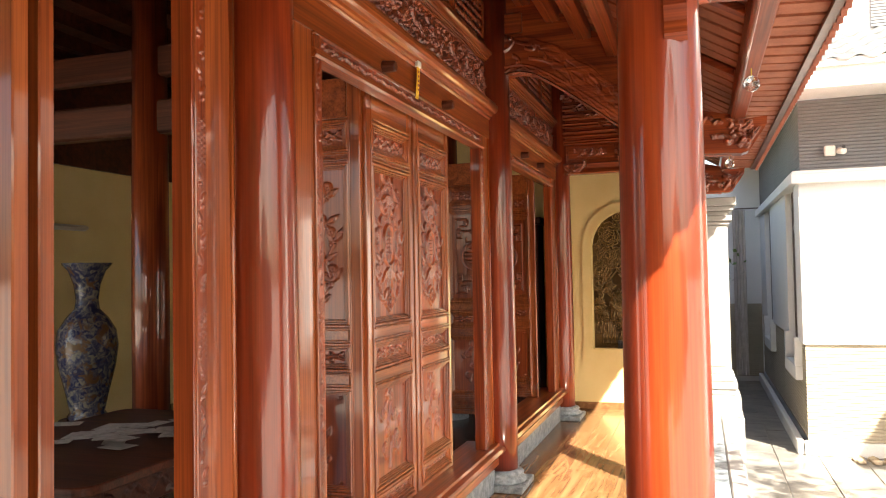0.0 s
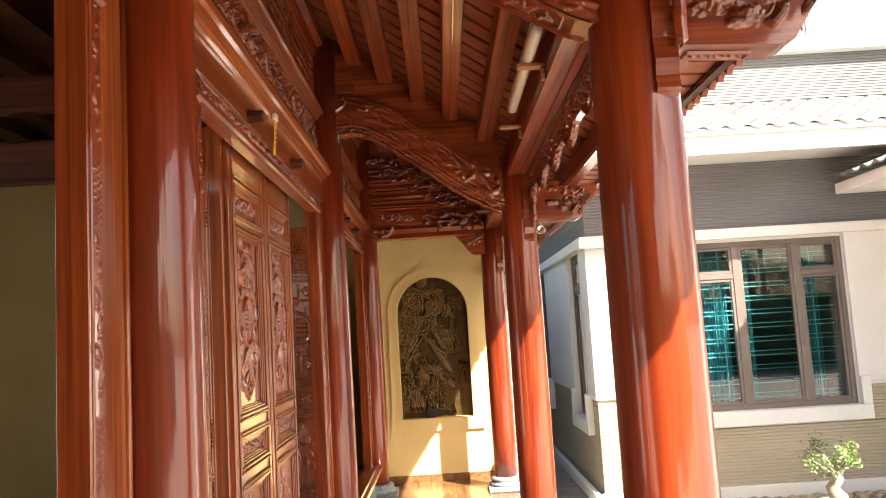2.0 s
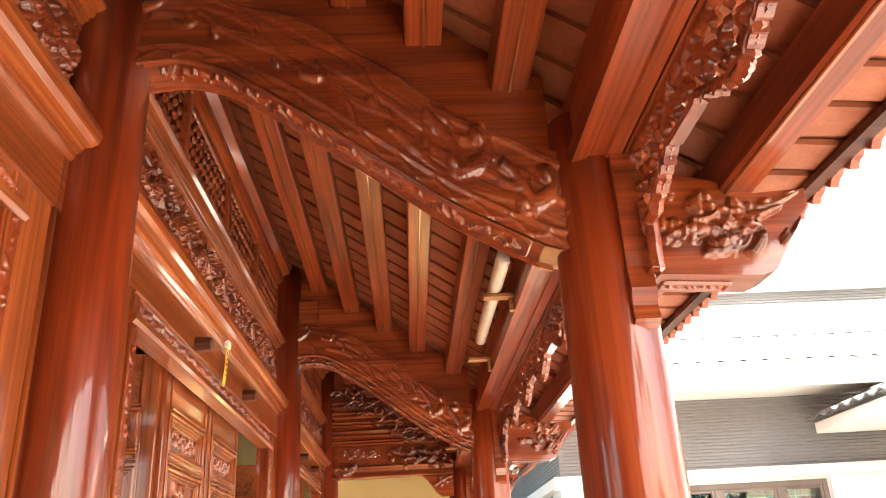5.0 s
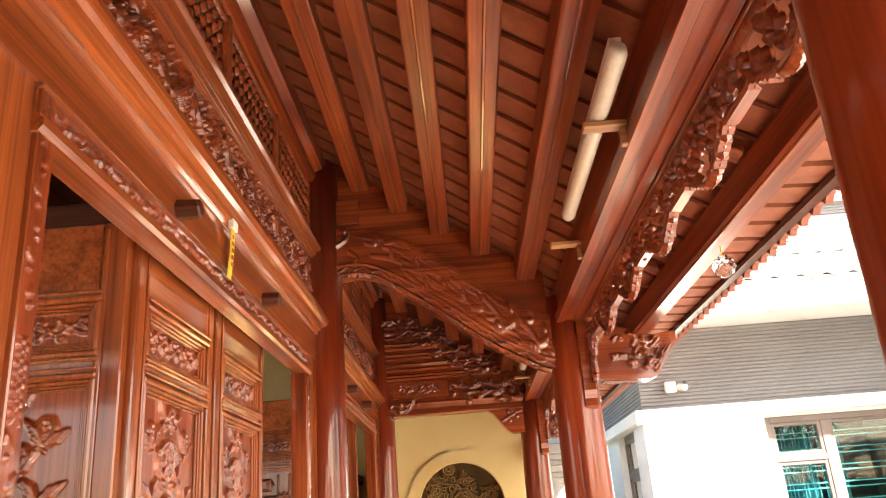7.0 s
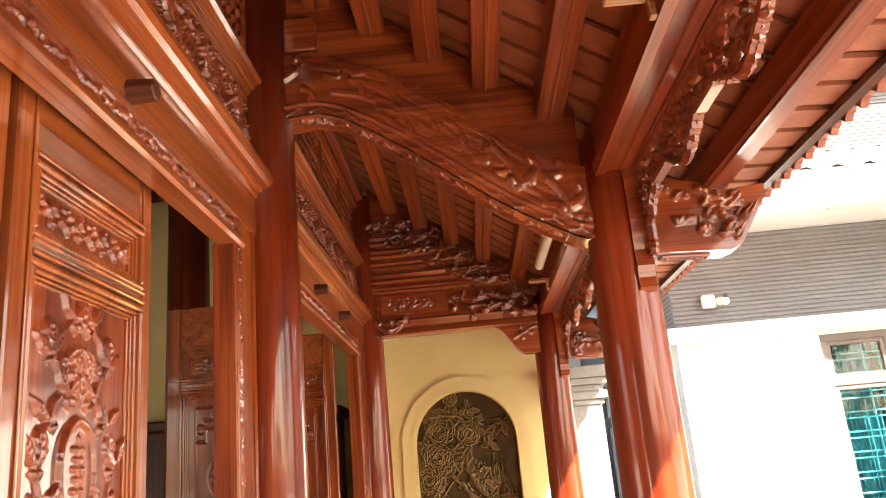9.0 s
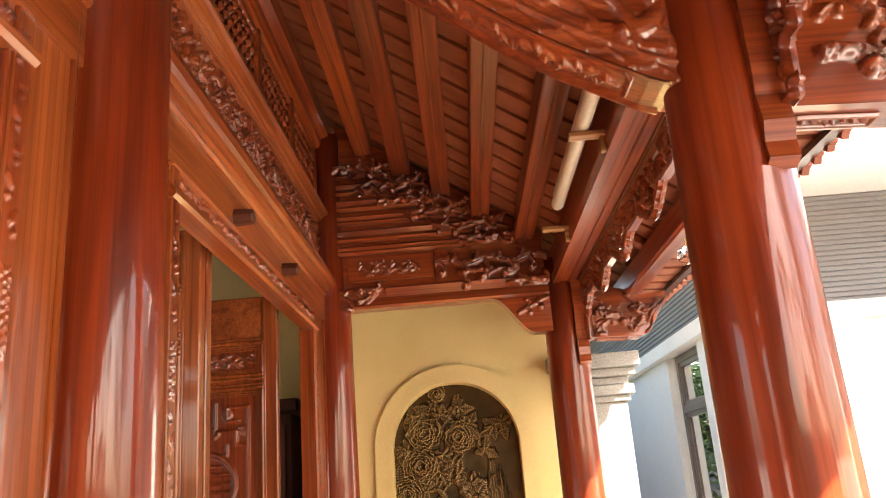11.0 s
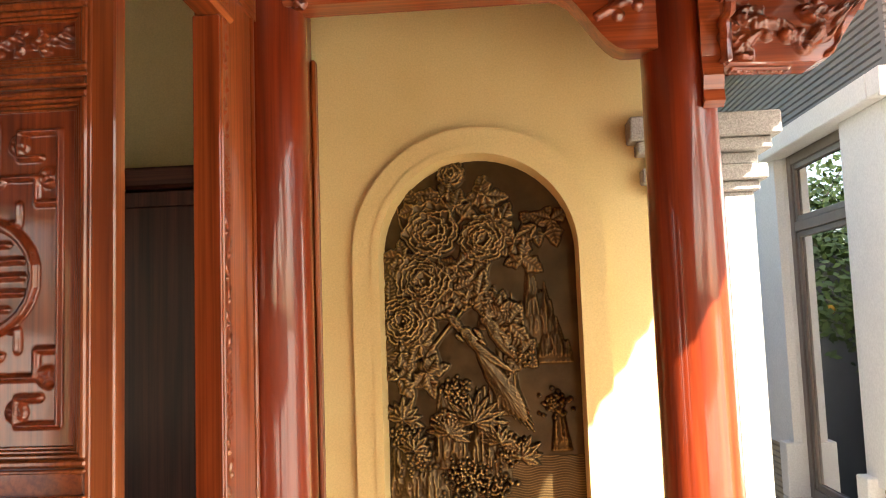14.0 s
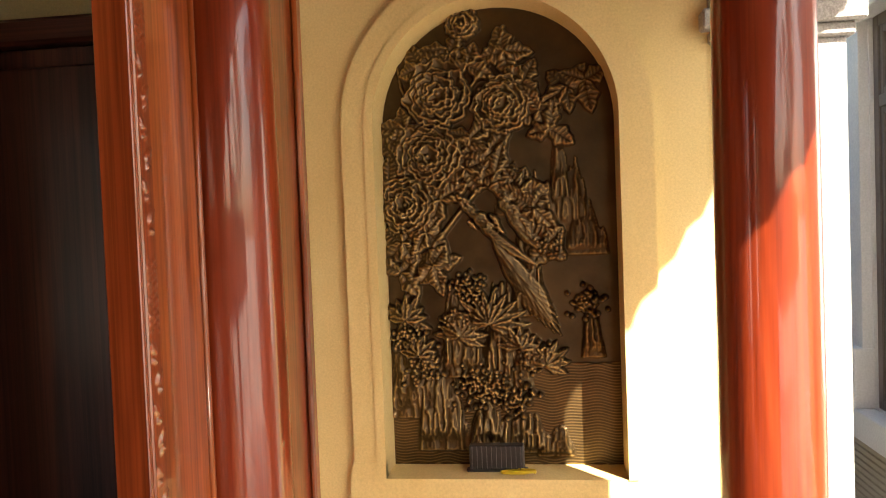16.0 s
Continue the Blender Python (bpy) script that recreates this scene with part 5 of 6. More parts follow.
# room behind the window: blinds, curtains, shell coloured near-black for its unlit dimness
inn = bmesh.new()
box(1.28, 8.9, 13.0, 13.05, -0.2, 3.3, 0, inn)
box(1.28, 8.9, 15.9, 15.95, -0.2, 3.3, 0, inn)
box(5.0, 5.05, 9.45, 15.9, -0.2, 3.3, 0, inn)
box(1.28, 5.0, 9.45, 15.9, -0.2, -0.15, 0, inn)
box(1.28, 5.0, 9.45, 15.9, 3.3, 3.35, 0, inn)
part("room_shell", inn, GLOOM, house)
for x0, x1 in ((2.26, 2.78), (2.84, 3.06), (3.66, 3.90)):
    n = int((x1 - x0) * 90)
    a = [(x0 + (x1 - x0) * i / n, 9.62 + 0.02 * math.sin(i * 1.9)) for i in range(n + 1)]
    cu = tagged(part("curtain", prism(a + [(p[0], p[1] + 0.006) for p in a[::-1]], "z", 0.3, 2.5), TEAL), "teal curtain behind the window", "curtain", "window curtains")
bl = thing("window_grille", "teal horizontal security bars behind the window", "grille")
for i in range(11):
    for z in (0.60 + i * 0.163, 0.65 + i * 0.163):
        part("bar", tube([(2.28, 9.5, z), (4.0, 9.5, z)], 0.006, 6), BLIND, bl)
for x in (2.68, 3.78):
    part("upright", tube([(x, 9.508, 0.5), (x, 9.508, 2.43)], 0.008, 6), BLIND, bl)

# eaves and roof of the house
rf = bmesh.new()
box(0.55, XR, 8.40, HY + 0.02, 3.362, 3.40, 0, rf)
box(0.55, HX + 0.02, HY + 0.021, YB, 3.362, 3.40, 0, rf)
box(0.53, XR, 8.36, 8.42, 3.30, 3.56, 0.008, rf)
box(0.53, 0.59, 8.421, YB, 3.30, 3.56, 0.008, rf)
part("soffit", rf, WHITE, house)
part("eave_mortar", box(0.53, XR, 8.318, 8.358, 3.50, 3.575, 0.004), WHITE, house)
lamp_d = part("downlight", lathe([(0.06, 3.352), (0.066, 3.352), (0.07, 3.361)], 2.35, 8.72, 20), PLASTIC, house)


def tile_slope(x0, x1, ya, za, yb, zb, rows, name="roof_course"):
    """Rows of wavy roof tiles that climb from (ya, za) to (yb, zb)."""
    n = int((x1 - x0) / 0.03)
    out = []
    L = math.hypot(yb - ya, zb - za)
    for r in range(rows):
        f0, f1 = r / rows, (r + 1.12) / rows
        p0 = (ya + (yb - ya) * f0, za + (zb - za) * f0 + 0.03)
        p1 = (ya + (yb - ya) * f1, za + (zb - za) * f1)
        prev, b = None, bmesh.new()
        for i in range(n + 1):
            x = x0 + (x1 - x0) * i / n
            ph = (x / 0.24) % 1.0
            wv = 0.034 * math.sin(math.pi * ph / 0.6) if ph < 0.6 else -0.008 * math.sin(math.pi * (ph - 0.6) / 0.4)
            cur = [b.verts.new((x, p0[0], p0[1] + wv)), b.verts.new((x, p1[0], p1[1] + wv)), b.verts.new((x, p0[0], p0[1] + wv - 0.022))]
            if prev:
                b.faces.new((prev[0], cur[0], cur[1], prev[1]))
                b.faces.new((prev[2], cur[2], cur[0], prev[0]))
            prev = cur
        out.append(part(name, b, TILE_GREY, house, "grey wavy roof tiles"))
    return out


tile_slope(0.5, XR, 8.30, 3.545, 9.75, 4.21, 5)
ub = box(1.5, XR, 9.72, 9.95, 3.5, 8.0)
box(1.5, 1.72, 9.951, 14, 3.5, 8.0, 0, ub)
part("upper_wall", ub, WHITE, house)
part("upper_wall_cladding", ribs(1.9, XR, 9.70, 4.22, 4.80), GREY, house)
part("upper_ledge", box(1.9, XR, 9.55, 9.719, 4.80, 4.95, 0.008), WHITE, house)
window("y", 9.66, 2.6, 4.2, 5.0, 6.6, (3.4,), (None, None))
# porch wing with its own tiled roof
part("wing_wall", box(5.4, 9.0, 6.2, 9.16, -0.49, 2.9), WHITE, house)
part("wing_eave", box(3.98, 9.0, 5.9, 9.1, 2.90, 3.02, 0.01), WHITE, house)
for row in tile_slope(-9.1, -5.8, 3.90, 3.03, 6.4, 4.0, 7):
    row.matrix_basis = pose(0, 0, 0, 0, 0, -90)
# end of the passage
wall_p = thing("wall_passage", "beige and white wall closing the passage", "wall", kind="structure")
part("wall_body", box(0.12, HX, 15.0, 15.2, -0.49, 3.4), WHITE, wall_p)
part("lower_cladding", ribs(0.12, HX - 0.02, 14.99, -0.4, 0.9), BEIGE, wall_p)
cu = [(0.55 + 0.012 * i, 14.3 + 0.03 * math.sin(i * 1.5)) for i in range(18)]
tagged(part("curtain", prism(cu + [(p[0], p[1] + 0.01) for p in cu[::-1]], "z", -0.3, 2.55), CURTAIN), "pale hanging curtain by the passage door", "curtain")
rail = tagged(part("curtain_rail", tube([(0.3, 14.3, 2.57), (1.02, 14.3, 2.57)], 0.012, 8), FRAME), "thin dark rail holding the passage curtain", "rail")

# security camera on the grey cladding
cc = thing("security_camera", "white security camera on the grey cladding", "camera", at=(1.36, 9.19, 2.78))
part("mount", box(-0.06, 0.05, -0.06, 0.0, -0.055, 0.055, 0.01), PLASTIC, cc)
part("head", lathe([(0.02, -0.13), (0.034, -0.12), (0.034, -0.02), (0.02, -0.01)], 0.0, 0.0, 16), PLASTIC, cc).matrix_basis = pose(0.075, -0.01, 0.0, -80, 0, 20)
part("lens", lathe([(0.018, 0.0), (0.018, 0.01)], 0, 0, 14), BLACK, cc).matrix_basis = pose(0.115, -0.135, 0.022, -80, 0, 20)

# ---- tube lamps, crystals, ribbon ----
def tube_lamp(y0, y1):
    t = thing("tube_lamp", "unlit frosted tube lamp on pale wooden brackets", "lamp", "tube lamps")
    part("tube", tube([(-0.235, y0, 2.70), (-0.235, y0 + 0.02, 2.70), (-0.235, y1 - 0.02, 2.70), (-0.235, y1, 2.70)], [0.02, 0.026, 0.026, 0.02], 16), TUBE, t, smooth=True)
    part("spine", box(-0.25, -0.22, y0 + 0.02, y1 - 0.02, 2.72, 2.745), PLASTIC, t)
    for y in (y0 + 0.32, y1 + 0.21):
        part("batten", box(-0.285, -0.165, y - 0.022, y + 0.022, 2.655, 2.672, 0.003), PALE, t)
        part("clip", box(-0.185, -0.166, y - 0.012, y + 0.012, 2.60, 2.654, 0.003), PALE, t)


tube_lamp(3.05, 4.12)
tube_lamp(5.95, 7.05)
tube_lamp(0.2, 1.3)


def crystal(y):
    c = thing("crystal_ball", "faceted clear crystal ball hanging from the eave", "ornament", "hanging crystals", at=(0.262, y, 2.432))
    b = bmesh.new()
    bmesh.ops.create_icosphere(b, subdivisions=2, radius=0.041)
    part("ball", b, CRYSTAL, c)
    part("string", tube([(0, 0, 0.04), (0, 0, 0.075)], 0.0025, 6), CABLE, c)


for y in (1.2, 4.03, 7.02, 8.5):
    crystal(y)
rib = thing("ribbon", "narrow yellow printed ribbon hanging from the cornice", "ribbon", at=(-1.392, 3.81, 2.645))
part("strip", prism([(0.004, -0.012), (0.001, -0.10), (-0.007, -0.185), (-0.004, -0.185), (0.004, -0.10), (0.007, -0.012)], "y", -0.019, 0.019), RIBBON, rib)
for k in range(5):
    part("print", box(0.0035, 0.0075, -0.007, 0.007, -0.05 - k * 0.024, -0.038 - k * 0.024), CLAY_EDGE, rib)
part("tape", box(-0.004, 0.014, -0.026, 0.026, -0.02, 0.012, 0.002), PLASTIC, rib)

# things on the niche ledge
lamp = thing("flood_lamp", "small black finned lamp on the niche ledge", "lamp", at=(-0.80, 8.80, NZ0))
part("housing", box(-0.09, 0.09, -0.02, 0.02, 0.012, 0.09, 0.004), BLACK, lamp)
for i in range(11):
    part("fin", box(-0.083 + i * 0.0158, -0.079 + i * 0.0158, -0.03, -0.0195, 0.015, 0.088), BLACK, lamp)
part("bracket", box(-0.10, 0.10, -0.012, 0.012, 0.0, 0.011, 0.002), BLACK, lamp)
cab = thing("cable", "coiled yellow cable lying before the lamp", "cable", at=(-0.73, 8.765, NZ0))
part("coil", tube([(0.05 * math.cos(a) + 0.008 * math.sin(3 * a), 0.014 * math.sin(a), 0.006 + 0.003 * (a / 6)) for a in np.linspace(0, 14, 50).tolist()], 0.004, 6), CABLE, cab)

# ---- inside the house ----
ifl = thing("floor_inside", "dark glossy floor inside the house", "floor", kind="structure")
part("floor_slab", box(-6.2, -1.63, -1.2, 9.0, -0.2, 0.0), DARK_TILE, ifl)
wi = thing("wall_inside", "cream inner wall of the house", "wall", kind="structure")
ib = box(-6.4, -6.2, 4.4, 9.2, -0.2, 4.6)
box(-6.4, -6.2, -1.2, -0.6, -0.2, 4.6, 0, ib)
box(-6.4, -6.2, -0.6, 4.4, 2.9, 4.6, 0, ib)
part("wall_body", ib, CREAM, wi)
part("upper_boarding", box(-6.199, -6.15, 4.4, 8.7, 2.72, 3.99), DX, wi, "dark timber boarding")
wi2 = thing("wall_inside_north", "cream inner end wall of the house", "wall", kind="structure")
part("wall_body", box(-6.2, -1.62, 8.78, 9.0, -0.2, 4.6), CREAM, wi2)
wi3 = thing("wall_inside_south", "cream inner end wall of the house", "wall", kind="structure")
ib = box(-6.2, -5.9, -1.25, -1.05, -0.2, 4.6)
box(-2.6, -1.62, -1.25, -1.05, -0.2, 4.6, 0, ib)
box(-5.9, -2.6, -1.25, -1.05, 3.2, 4.6, 0, ib)
part("wall_body", ib, CREAM, wi3)
ci = thing("ceiling_inside", "dark timber ceiling inside the house", "ceiling", kind="structure")
ib = box(-6.4, -1.53, -1.2, 9.2, 4.0, 4.1)
for k in range(9):
    x = -6.0 + k * 0.52
    box(x - 0.05, x + 0.05, -1.2, 9.0, 3.86, 3.999, 0, ib)
part("ceiling_body", ib, DX, ci)
for cy in COLS:
    c = thing("column", "round dark hardwood column inside the house", "column", "inner columns", at=(-4.3, cy - 0.17, 0))
    part("shaft", lathe([(0.145, 0.1), (0.15, 1.2), (0.14, 3.86)], 0, 0, 40), WZ, c, smooth=True)
    part("base", lathe([(0.22, 0.0), (0.22, 0.05), (0.17, 0.1)], 0, 0, 32), BLUESTONE, c)
    if cy > 8:
        continue
    t = thing("tie_beam", "dark carved tie beam inside the house", "beam", "tie beams", at=(0, cy - 0.17, 0))
    part("beam_body", box(-6.15, -1.62, -0.07, 0.07, 2.72, 3.0, 0.02), DX, t)
    part("upper_beam", box(-6.15, -1.62, -0.06, 0.06, 3.2, 3.45, 0.02), DX, t)

c = thing("column", "round dark hardwood column inside the house", "column", "inner columns", at=(-2.6, 7.9, 0))
part("shaft", lathe([(0.145, 0.1), (0.15, 1.2), (0.14, 3.86)], 0, 0, 40), WZ, c, smooth=True)
part("base", lathe([(0.22, 0.0), (0.22, 0.05), (0.17, 0.1)], 0, 0, 32), BLUESTONE, c)
wall_tube = thing("tube_lamp", "unlit white tube lamp on the inner wall", "lamp", at=(-6.19, 6.1, 2.08))
part("tube", tube([(0.05, -0.45, 0), (0.05, 0.45, 0)], 0.02, 12), TUBE, wall_tube)
part("spine", box(0.0, 0.04, -0.45, 0.45, -0.03, 0.03, 0.005), PLASTIC, wall_tube)

vs = thing("vase", "tall blue and white porcelain floor vase", "vase", at=(-5.3, 5.65, 0.28))
vs.scale = (1.13, 1.13, 1.14)
part("body", lathe([(0.15, 0.0), (0.15, 0.03), (0.13, 0.06), (0.16, 0.2), (0.215, 0.42), (0.235, 0.58), (0.22, 0.70), (0.16, 0.80), (0.095, 0.87), (0.085, 0.94), (0.10, 1.06), (0.14, 1.17), (0.185, 1.22), (0.19, 1.235), (0.17, 1.235), (0.12, 1.16), (0.08, 1.0)], 0, 0, 48), VASE, vs, smooth=True)
stand = thing("vase_stand", "dark round wooden stand under the vase", "stand", at=(-5.3, 5.65, 0))
part("stand_top", lathe([(0.24, 0.22), (0.25, 0.25), (0.24, 0.278)], 0, 0, 36), DZ, stand)
for k in range(4):
    a = k * math.pi / 2 + 0.6
    part("leg", tube([(0.2 * math.cos(a), 0.2 * math.sin(a), 0.225), (0.23 * math.cos(a), 0.23 * math.sin(a), 0.12), (0.19 * math.cos(a), 0.19 * math.sin(a), 0.0)], [0.03, 0.024, 0.03], 8), DZ, stand)

tb = thing("table", "dark carved hardwood tea table with rounded corners", "table", at=(-2.68, 3.0, 0))
pts = []
for cx, cy, a0 in ((0.46, 0.66, 0), (-0.46, 0.66, 90), (-0.46, -0.66, 180), (0.46, -0.66, 270)):
    for k in range(5):
        a = radians(a0 + k * 22.5)
        pts.append((cx + 0.09 * math.cos(a), cy + 0.09 * math.sin(a)))
part("tabletop", prism(pts, "z", 0.735, 0.775, None, 0.006), DX, tb)
for nm, (x0, x1, y0, y1) in (("apron", (0.44, 0.47, -0.6, 0.6)), ("apron", (-0.47, -0.44, -0.6, 0.6)), ("apron", (-0.44, 0.44, -0.63, -0.60)), ("apron", (-0.44, 0.44, 0.60, 0.63))):
    part(nm, box(x0, x1, y0, y1, 0.60, 0.734, 0.008), DX, tb)
ac = Carving(1.18, 0.12, 0.005)
ac.vine(0.06, 0.045, 0.16, 0.005, 0.012, 3)
carved("apron_carving", ac, on_x(0.4705, -0.59, 0.605), (1, 0, 0), DX, tb)
for sx in (-0.45, 0.45):
    for sy in (-0.62, 0.62):
        part("leg", tube([(sx, sy, 0.73), (sx * 1.05, sy * 1.03, 0.5), (sx, sy, 0.15), (sx * 1.06, sy * 1.04, 0.0)], [0.055, 0.05, 0.035, 0.05], 10), DZ, tb)
rnd = random.Random(12)
for k in range(26):
    sh = tagged(part("paper", box(-0.075, 0.075, -0.05, 0.05, 0, 0.0015), PAPER), "printed paper slip lying on the table", "paper", "paper slips")
    sh.matrix_basis = pose(-2.65 + rnd.gauss(0, 0.16), 3.0 + rnd.gauss(0, 0.28), 0.7765 + 0.0021 * k, rnd.uniform(-1, 1), rnd.uniform(-1, 1), rnd.uniform(0, 180))
wd = thing("wardrobe", "dark hardwood wardrobe against the inner end wall", "wardrobe", at=(-2.55, 8.46, 0))
part("body", box(-0.85, 0.85, 0.0, 0.31, 0.0, 2.06, 0.006), DZ, wd)
part("crown", box(-0.90, 0.90, -0.05, 0.31, 2.061, 2.14, 0.012), DX, wd)
for x0, x1 in ((-0.82, -0.01), (0.01, 0.82)):
    d = part("door", box(x0, x1, -0.022, -0.001, 0.08, 2.0, 0.006), DZ, wd)
    part("handle", box((x1 if x0 < 0 else x0) - 0.03 + (0 if x0 < 0 else 0.06) - 0.04, (x1 if x0 < 0 else x0) + 0.03 - (0.06 if x0 < 0 else 0) + 0.04, -0.04, -0.023, 1.0, 1.012, 0.003), PLASTIC, d, "small pale handle")

# ---- bonsai in a stone bowl ----
bon = thing("bonsai", "gnarled bonsai with fleshy green leaves in a bowl", "plant", at=(3.10, 8.05, GROUND))
part("bowl", lathe([(0.16, 0.0), (0.20, 0.02), (0.27, 0.12), (0.29, 0.17), (0.27, 0.175), (0.255, 0.15)], 0, 0, 36), GRANITE, bon)
part("soil", lathe([(0.25, 0.13), (0.18, 0.165), (0.05, 0.18)], 0, 0, 24), SOIL, bon)
rnd = random.Random(21)
tbm = tube([(0, 0, 0.14), (0.03, 0.01, 0.24), (-0.03, 0.0, 0.33), (0.04, -0.01, 0.42), (0.0, 0, 0.50)], [0.12, 0.085, 0.062, 0.05, 0.04], 12)
tips = []
for k in range(9):
    a = k * 2.4
    L = rnd.uniform(0.14, 0.24)
    e = (L * math.cos(a), L * math.sin(a), rnd.uniform(0.52, 0.74))
    tube([(0.0, 0.0, rnd.uniform(0.36, 0.48)), (e[0] * 0.5, e[1] * 0.5, e[2] - 0.07), e], [0.032, 0.02, 0.009], 7, tbm)
    tips.append(e)
part("trunk", tbm, BARK, bon, smooth=True)
lb = bmesh.new()
for e in tips:
    for k in range(70):
        o = Vector(e) + Vector((rnd.gauss(0, 0.055), rnd.gauss(0, 0.055), rnd.gauss(0.02, 0.045)))
        d = Vector((rnd.gauss(0, 1), rnd.gauss(0, 1), rnd.gauss(0.6, 0.7))).normalized()
        u = d.orthogonal().normalized()
        L, w = rnd.uniform(0.03, 0.05), 0.011
        q = [o, o + d * L * 0.5 + u * w, o + d * L + d.cross(u) * 0.006, o + d * L * 0.5 - u * w]
        lb.faces.new([lb.verts.new(p) for p in q])
part("crown", lb, LEAF, bon)


def fruit_tree(x, y, h, r, seed):
    """A small broad-leaved tree with a few ripe fruits."""
    t = thing("fruit_tree", "small leafy fruit tree with yellow fruits", "tree", "fruit trees", at=(x, y, GROUND))
    rnd = random.Random(seed)
    b = tube([(0, 0, 0), (0.04, 0.03, h * 0.3), (0.0, 0.05, h * 0.55), (0.02, 0, h * 0.8)], [0.085, 0.065, 0.05, 0.02], 9)
    ends = []
    for k in range(13):
        a, z0 = k * 2.4, h * rnd.uniform(0.35, 0.7)
        L = r * rnd.uniform(0.55, 1.0)
        e = (L * math.cos(a), L * math.sin(a), min(h, z0 + rnd.uniform(0.2, 0.5) * h * 0.6))
        tube([(0.0, 0.03, z0), (e[0] * 0.5, e[1] * 0.5, (z0 + e[2]) / 2 + 0.05), e], [0.035, 0.022, 0.008], 6, b)
        ends += [e, (e[0] * 0.6, e[1] * 0.6, (z0 + 2 * e[2]) / 3)]
    part("trunk", b, BARK, t, smooth=True)
    lv = bmesh.new()
    for e in ends:
        for k in range(170):
            o = Vector(e) + Vector((rnd.gauss(0, r * 0.2), rnd.gauss(0, r * 0.2), rnd.gauss(0, r * 0.17)))
            d = Vector((rnd.gauss(0, 1), rnd.gauss(0, 1), rnd.gauss(-0.2, 0.6))).normalized()
            u = d.orthogonal().normalized()
            L, w = rnd.uniform(0.07, 0.12), 0.03
            lv.faces.new([lv.verts.new(p) for p in (o, o + d * L * 0.45 + u * w, o + d * L, o + d * L * 0.45 - u * w)])
    part("crown", lv, LEAF, t)
    for e in ends[::3]:
        f = bmesh.new()
        bmesh.ops.create_icosphere(f, subdivisions=2, radius=0.045)
        part("fruit", f, FRUIT, t, smooth=True).location = (e[0] * 0.9, e[1] * 0.9, e[2] - 0.12)


fruit_tree(4.1, 3.0, 5.7, 1.25, 3)
for x, y, h, r, sd in ((-1.0, 13.0, 3.7, 1.1, 8), (-1.9, 11.0, 3.4, 1.1, 9), (-0.7, 15.4, 3.8, 1.0, 10), (-2.0, 14.6, 3.6, 1.1, 11)):
    fruit_tree(x, y, h, r, sd)


# added unseen wall, near-black so that the lower side panes reflect dark
wall_y = thing("wall_yard", "plain near-black wall added out of view to darken window reflections", "wall", kind="structure")
part("wall_body", box(-0.62, -0.46, 9.2, 16.4, GROUND, 2.05), GLOOM, wall_y)


# ---- palms across the courtyard, seen in the window panes ----
def palm(x, y, h, seed):
    p = thing("palm_tree", "tall slender palm tree beyond the courtyard", "tree", "palms", at=(x, y, GROUND))
    rnd = random.Random(seed)
    part("trunk", tube([(0, 0, 0), (0.1, 0.05, h * 0.4), (0.05, 0.1, h * 0.8), (0, 0, h)], [0.17, 0.12, 0.11, 0.09], 10), BARK, p, smooth=True)
    b = bmesh.new()
    for k in range(15):
        a, lift = k * 2.4, rnd.uniform(0.1, 1.1)
        prev = None
        for i in range(13):
            f = i / 12
            c = Vector((math.cos(a) * 2.0 * f, math.sin(a) * 2.0 * f, h + lift * 1.6 * f - 2.1 * f * f))
            if i:
                d = (c - prev).normalized()
                s = d.cross(Vector((0, 0, 1))).normalized()
                for sg in (-1, 1):
                    L = 0.55 * math.sin(math.pi * min(1, f * 0.9 + 0.08))
                    for o in (0, 0.33, 0.66):
                        q = prev.lerp(c, o)
                        tip = q + s * sg * L + d * 0.25 + Vector((0, 0, -0.25 * L - rnd.random() * 0.1))
                        b.faces.new([b.verts.new(v) for v in (q, q + d * 0.05, tip)])
            prev = c
    part("crown", b, PALM, p)


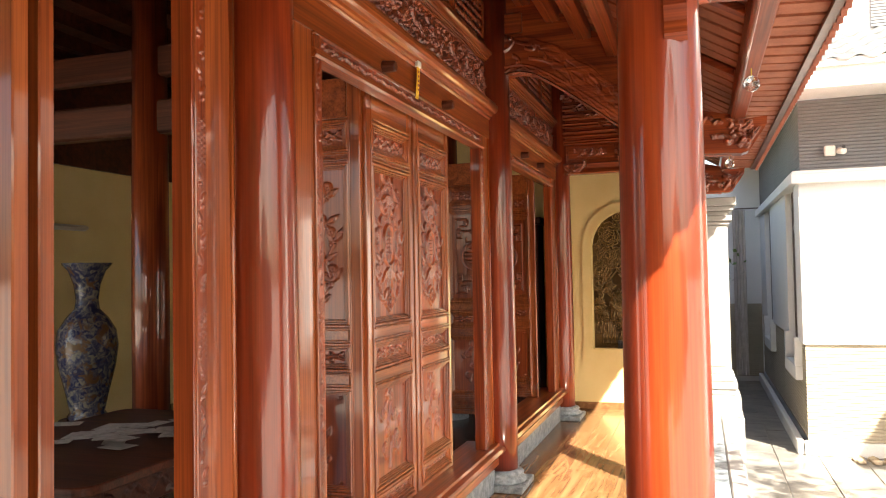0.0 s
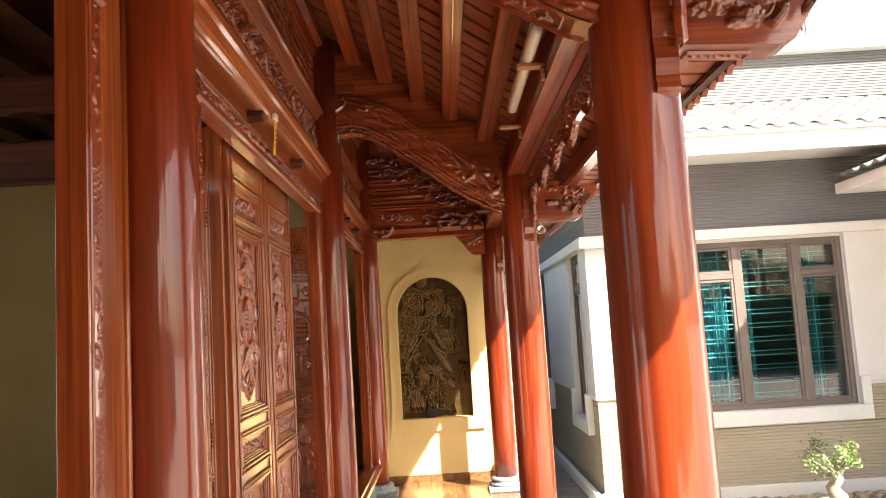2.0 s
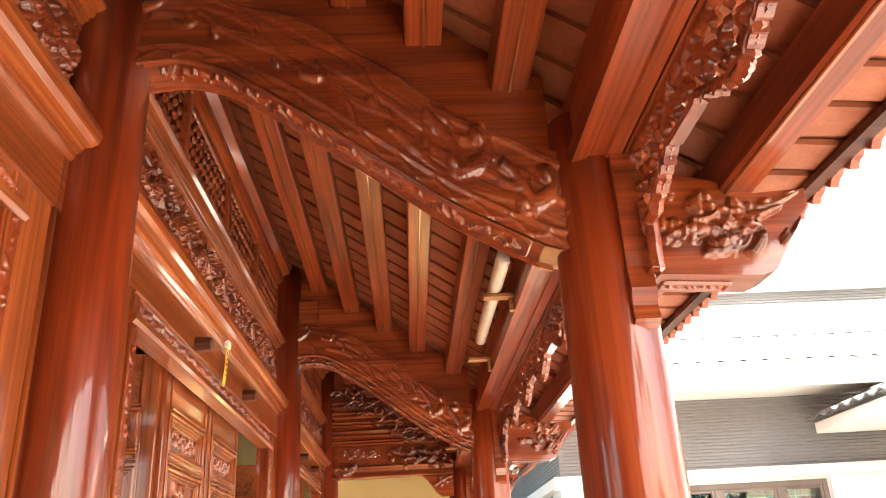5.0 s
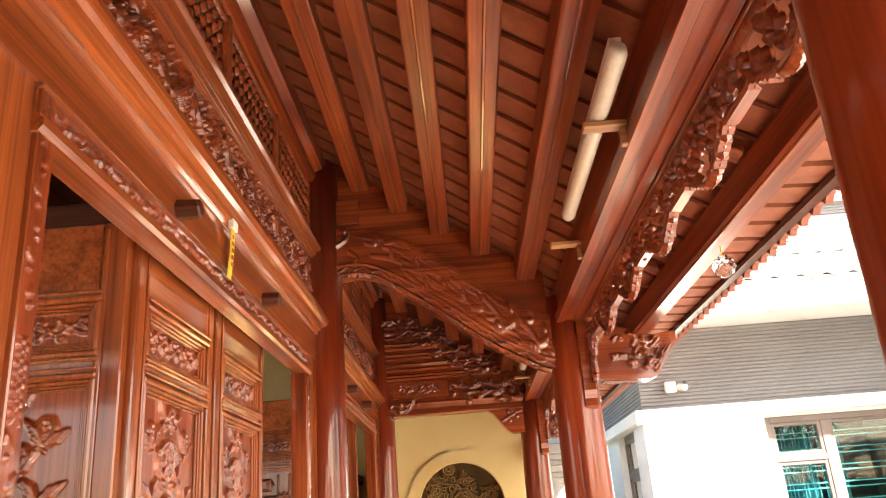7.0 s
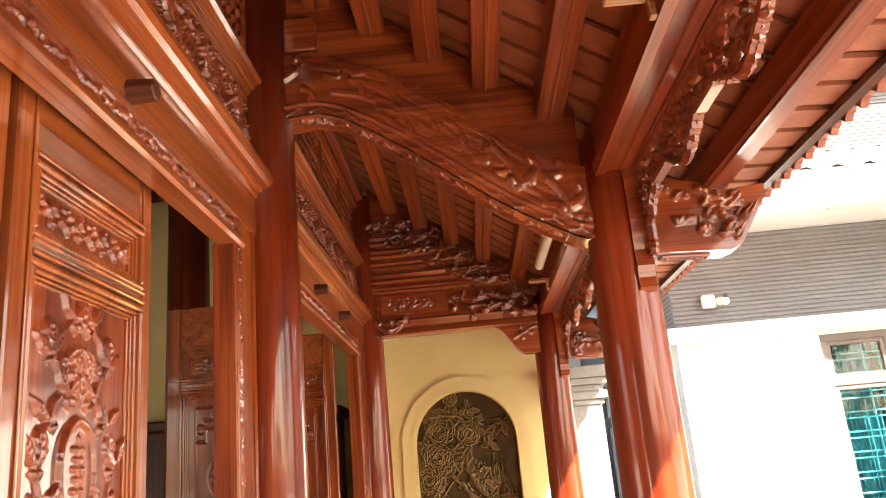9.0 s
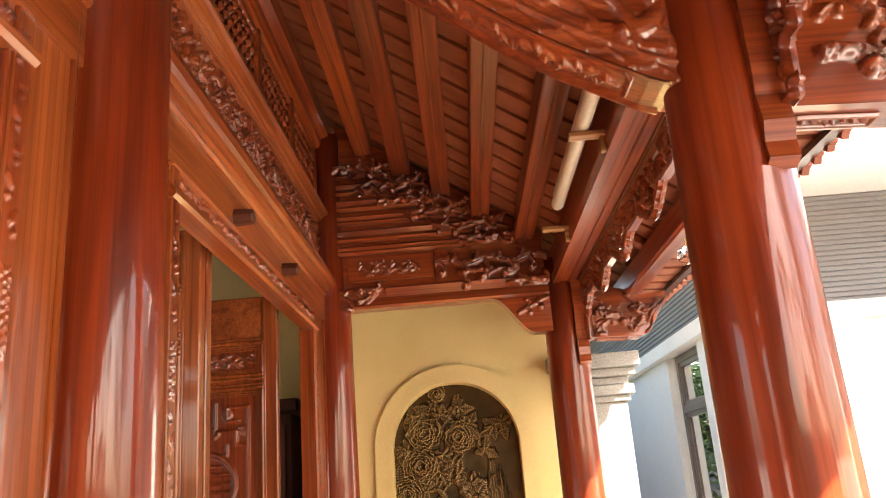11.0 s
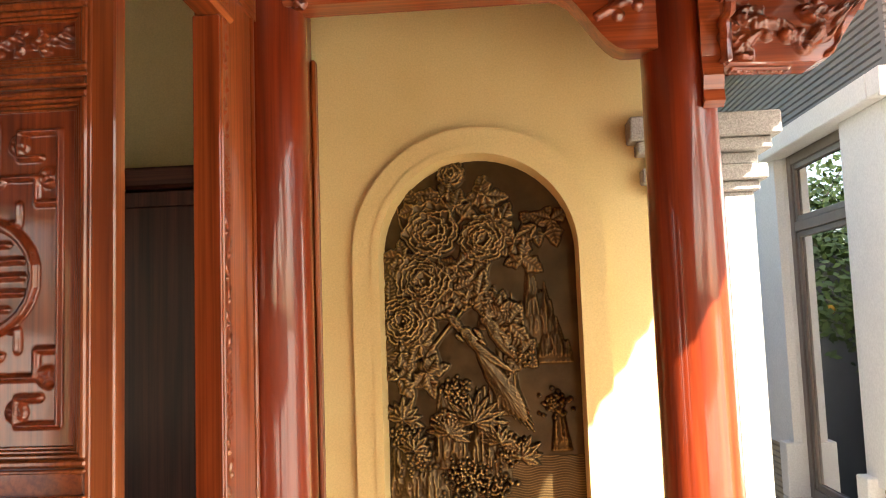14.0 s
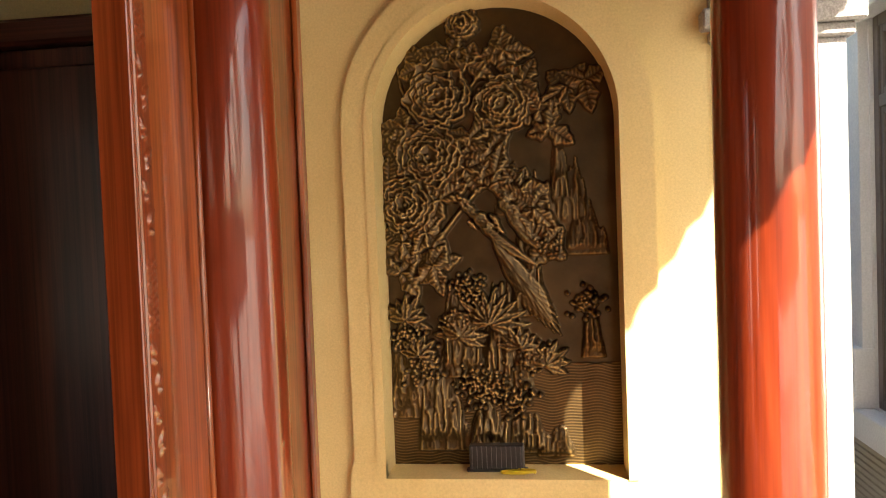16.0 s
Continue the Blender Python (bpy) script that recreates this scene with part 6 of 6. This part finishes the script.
for x, y, h, sd in ((9.3, -12.0, 3.7, 1), (10.6, -13.0, 7.6, 2), (11.6, -12.5, 4.1, 3), (12.7, -14.0, 8.0, 4), (13.7, -12.0, 3.8, 5), (7.6, -12.0, 6.5, 6), (15.2, -13.0, 7.2, 7)):
    palm(x, y, h, sd)
hedge = thing("hedge", "long tall dark green hedge beyond the courtyard", "hedge")
part("inner_growth", box(-7.9, 21.9, -10.35, -10.05, GROUND, 2.15, 0.05), PALM, hedge)
rnd = random.Random(31)
hv, hf = [], []
for k in range(9000):
    o = Vector((rnd.uniform(-8, 22), -10.2 + rnd.choice((-1, 1)) * rnd.uniform(0.05, 0.36), GROUND + rnd.uniform(0.0, 2.75) + rnd.gauss(0, 0.12)))
    o.z = max(GROUND + 0.02, o.z)
    d = Vector((rnd.gauss(0, 1), rnd.gauss(0, 1), rnd.gauss(0.3, 0.7))).normalized()
    u = d.orthogonal().normalized() * 0.045
    n = len(hv)
    hv += [tuple(o), tuple(o + d * 0.09 + u), tuple(o + d * 0.2), tuple(o + d * 0.09 - u)]
    hf.append((n, n + 1, n + 2, n + 3))
hme = bpy.data.meshes.new("leaves")
hme.from_pydata(hv, [], hf)
mesh_part("leaves", hme, PALM, hedge)

# ---- rubble edging before the house ----
edge = thing("rubble_edging", "low edging of rough brown rubble stones", "edging")
rnd = random.Random(5)
for k in range(46):
    b = bmesh.new()
    bmesh.ops.create_icosphere(b, subdivisions=1, radius=0.07, matrix=Matrix.Diagonal((rnd.uniform(0.8, 1.3), rnd.uniform(0.7, 1.0), rnd.uniform(0.4, 0.7), 1)))
    for v in b.verts:
        v.co *= rnd.uniform(0.85, 1.12)
    st = part("stone", b, RUBBLE, edge)
    st.location = (1.5 + 0.145 * (k // 2) + rnd.uniform(-0.02, 0.02), 9.05 - 0.13 * (k % 2), GROUND + 0.02)

# ---- pieces of the floors, last ----
rnd = random.Random(9)
PW, PL = 0.197, 0.80
plank_me = None
for i in range(8):
    x = -1.405 + i * PW
    if x + PW > 0.17:
        continue
    y = -1.04 - rnd.uniform(0, PL)
    while y < WALL_Y:
        a, b = max(y, -1.04), min(y + PL, WALL_Y - 0.002)
        if b - a > 0.05:
            if b - a > PL - 0.001 and plank_me is not None:
                o = new("plank", plank_me)
                o.parent = floor
            else:
                o = part("plank", box(0, PW - 0.0025, 0, b - a - 0.0025, -0.011, 0.0, 0.0012), PLANK, floor)
                if b - a > PL - 0.001:
                    plank_me = o.data
            o.location = (x, a, 0)
        y += PL
paving = thing("pavement", "large dark slate paving slabs with pale joints", "paving", kind="structure")
slab_me = part("slab", box(0, 0.415, 0, 0.815, -0.011, 0.0, 0.003), SLATE, paving)
slab_me.location = (0.30, 1.0, GROUND)
for i in range(10):
    for j in range(17):
        if i + j == 0:
            continue
        o = new("slab", slab_me.data)
        o.parent = paving
        o.location = (0.30 + i * 0.425, 1.0 + j * 0.825 - 0.41 * (i % 2), GROUND + rnd.uniform(-0.001, 0.001))
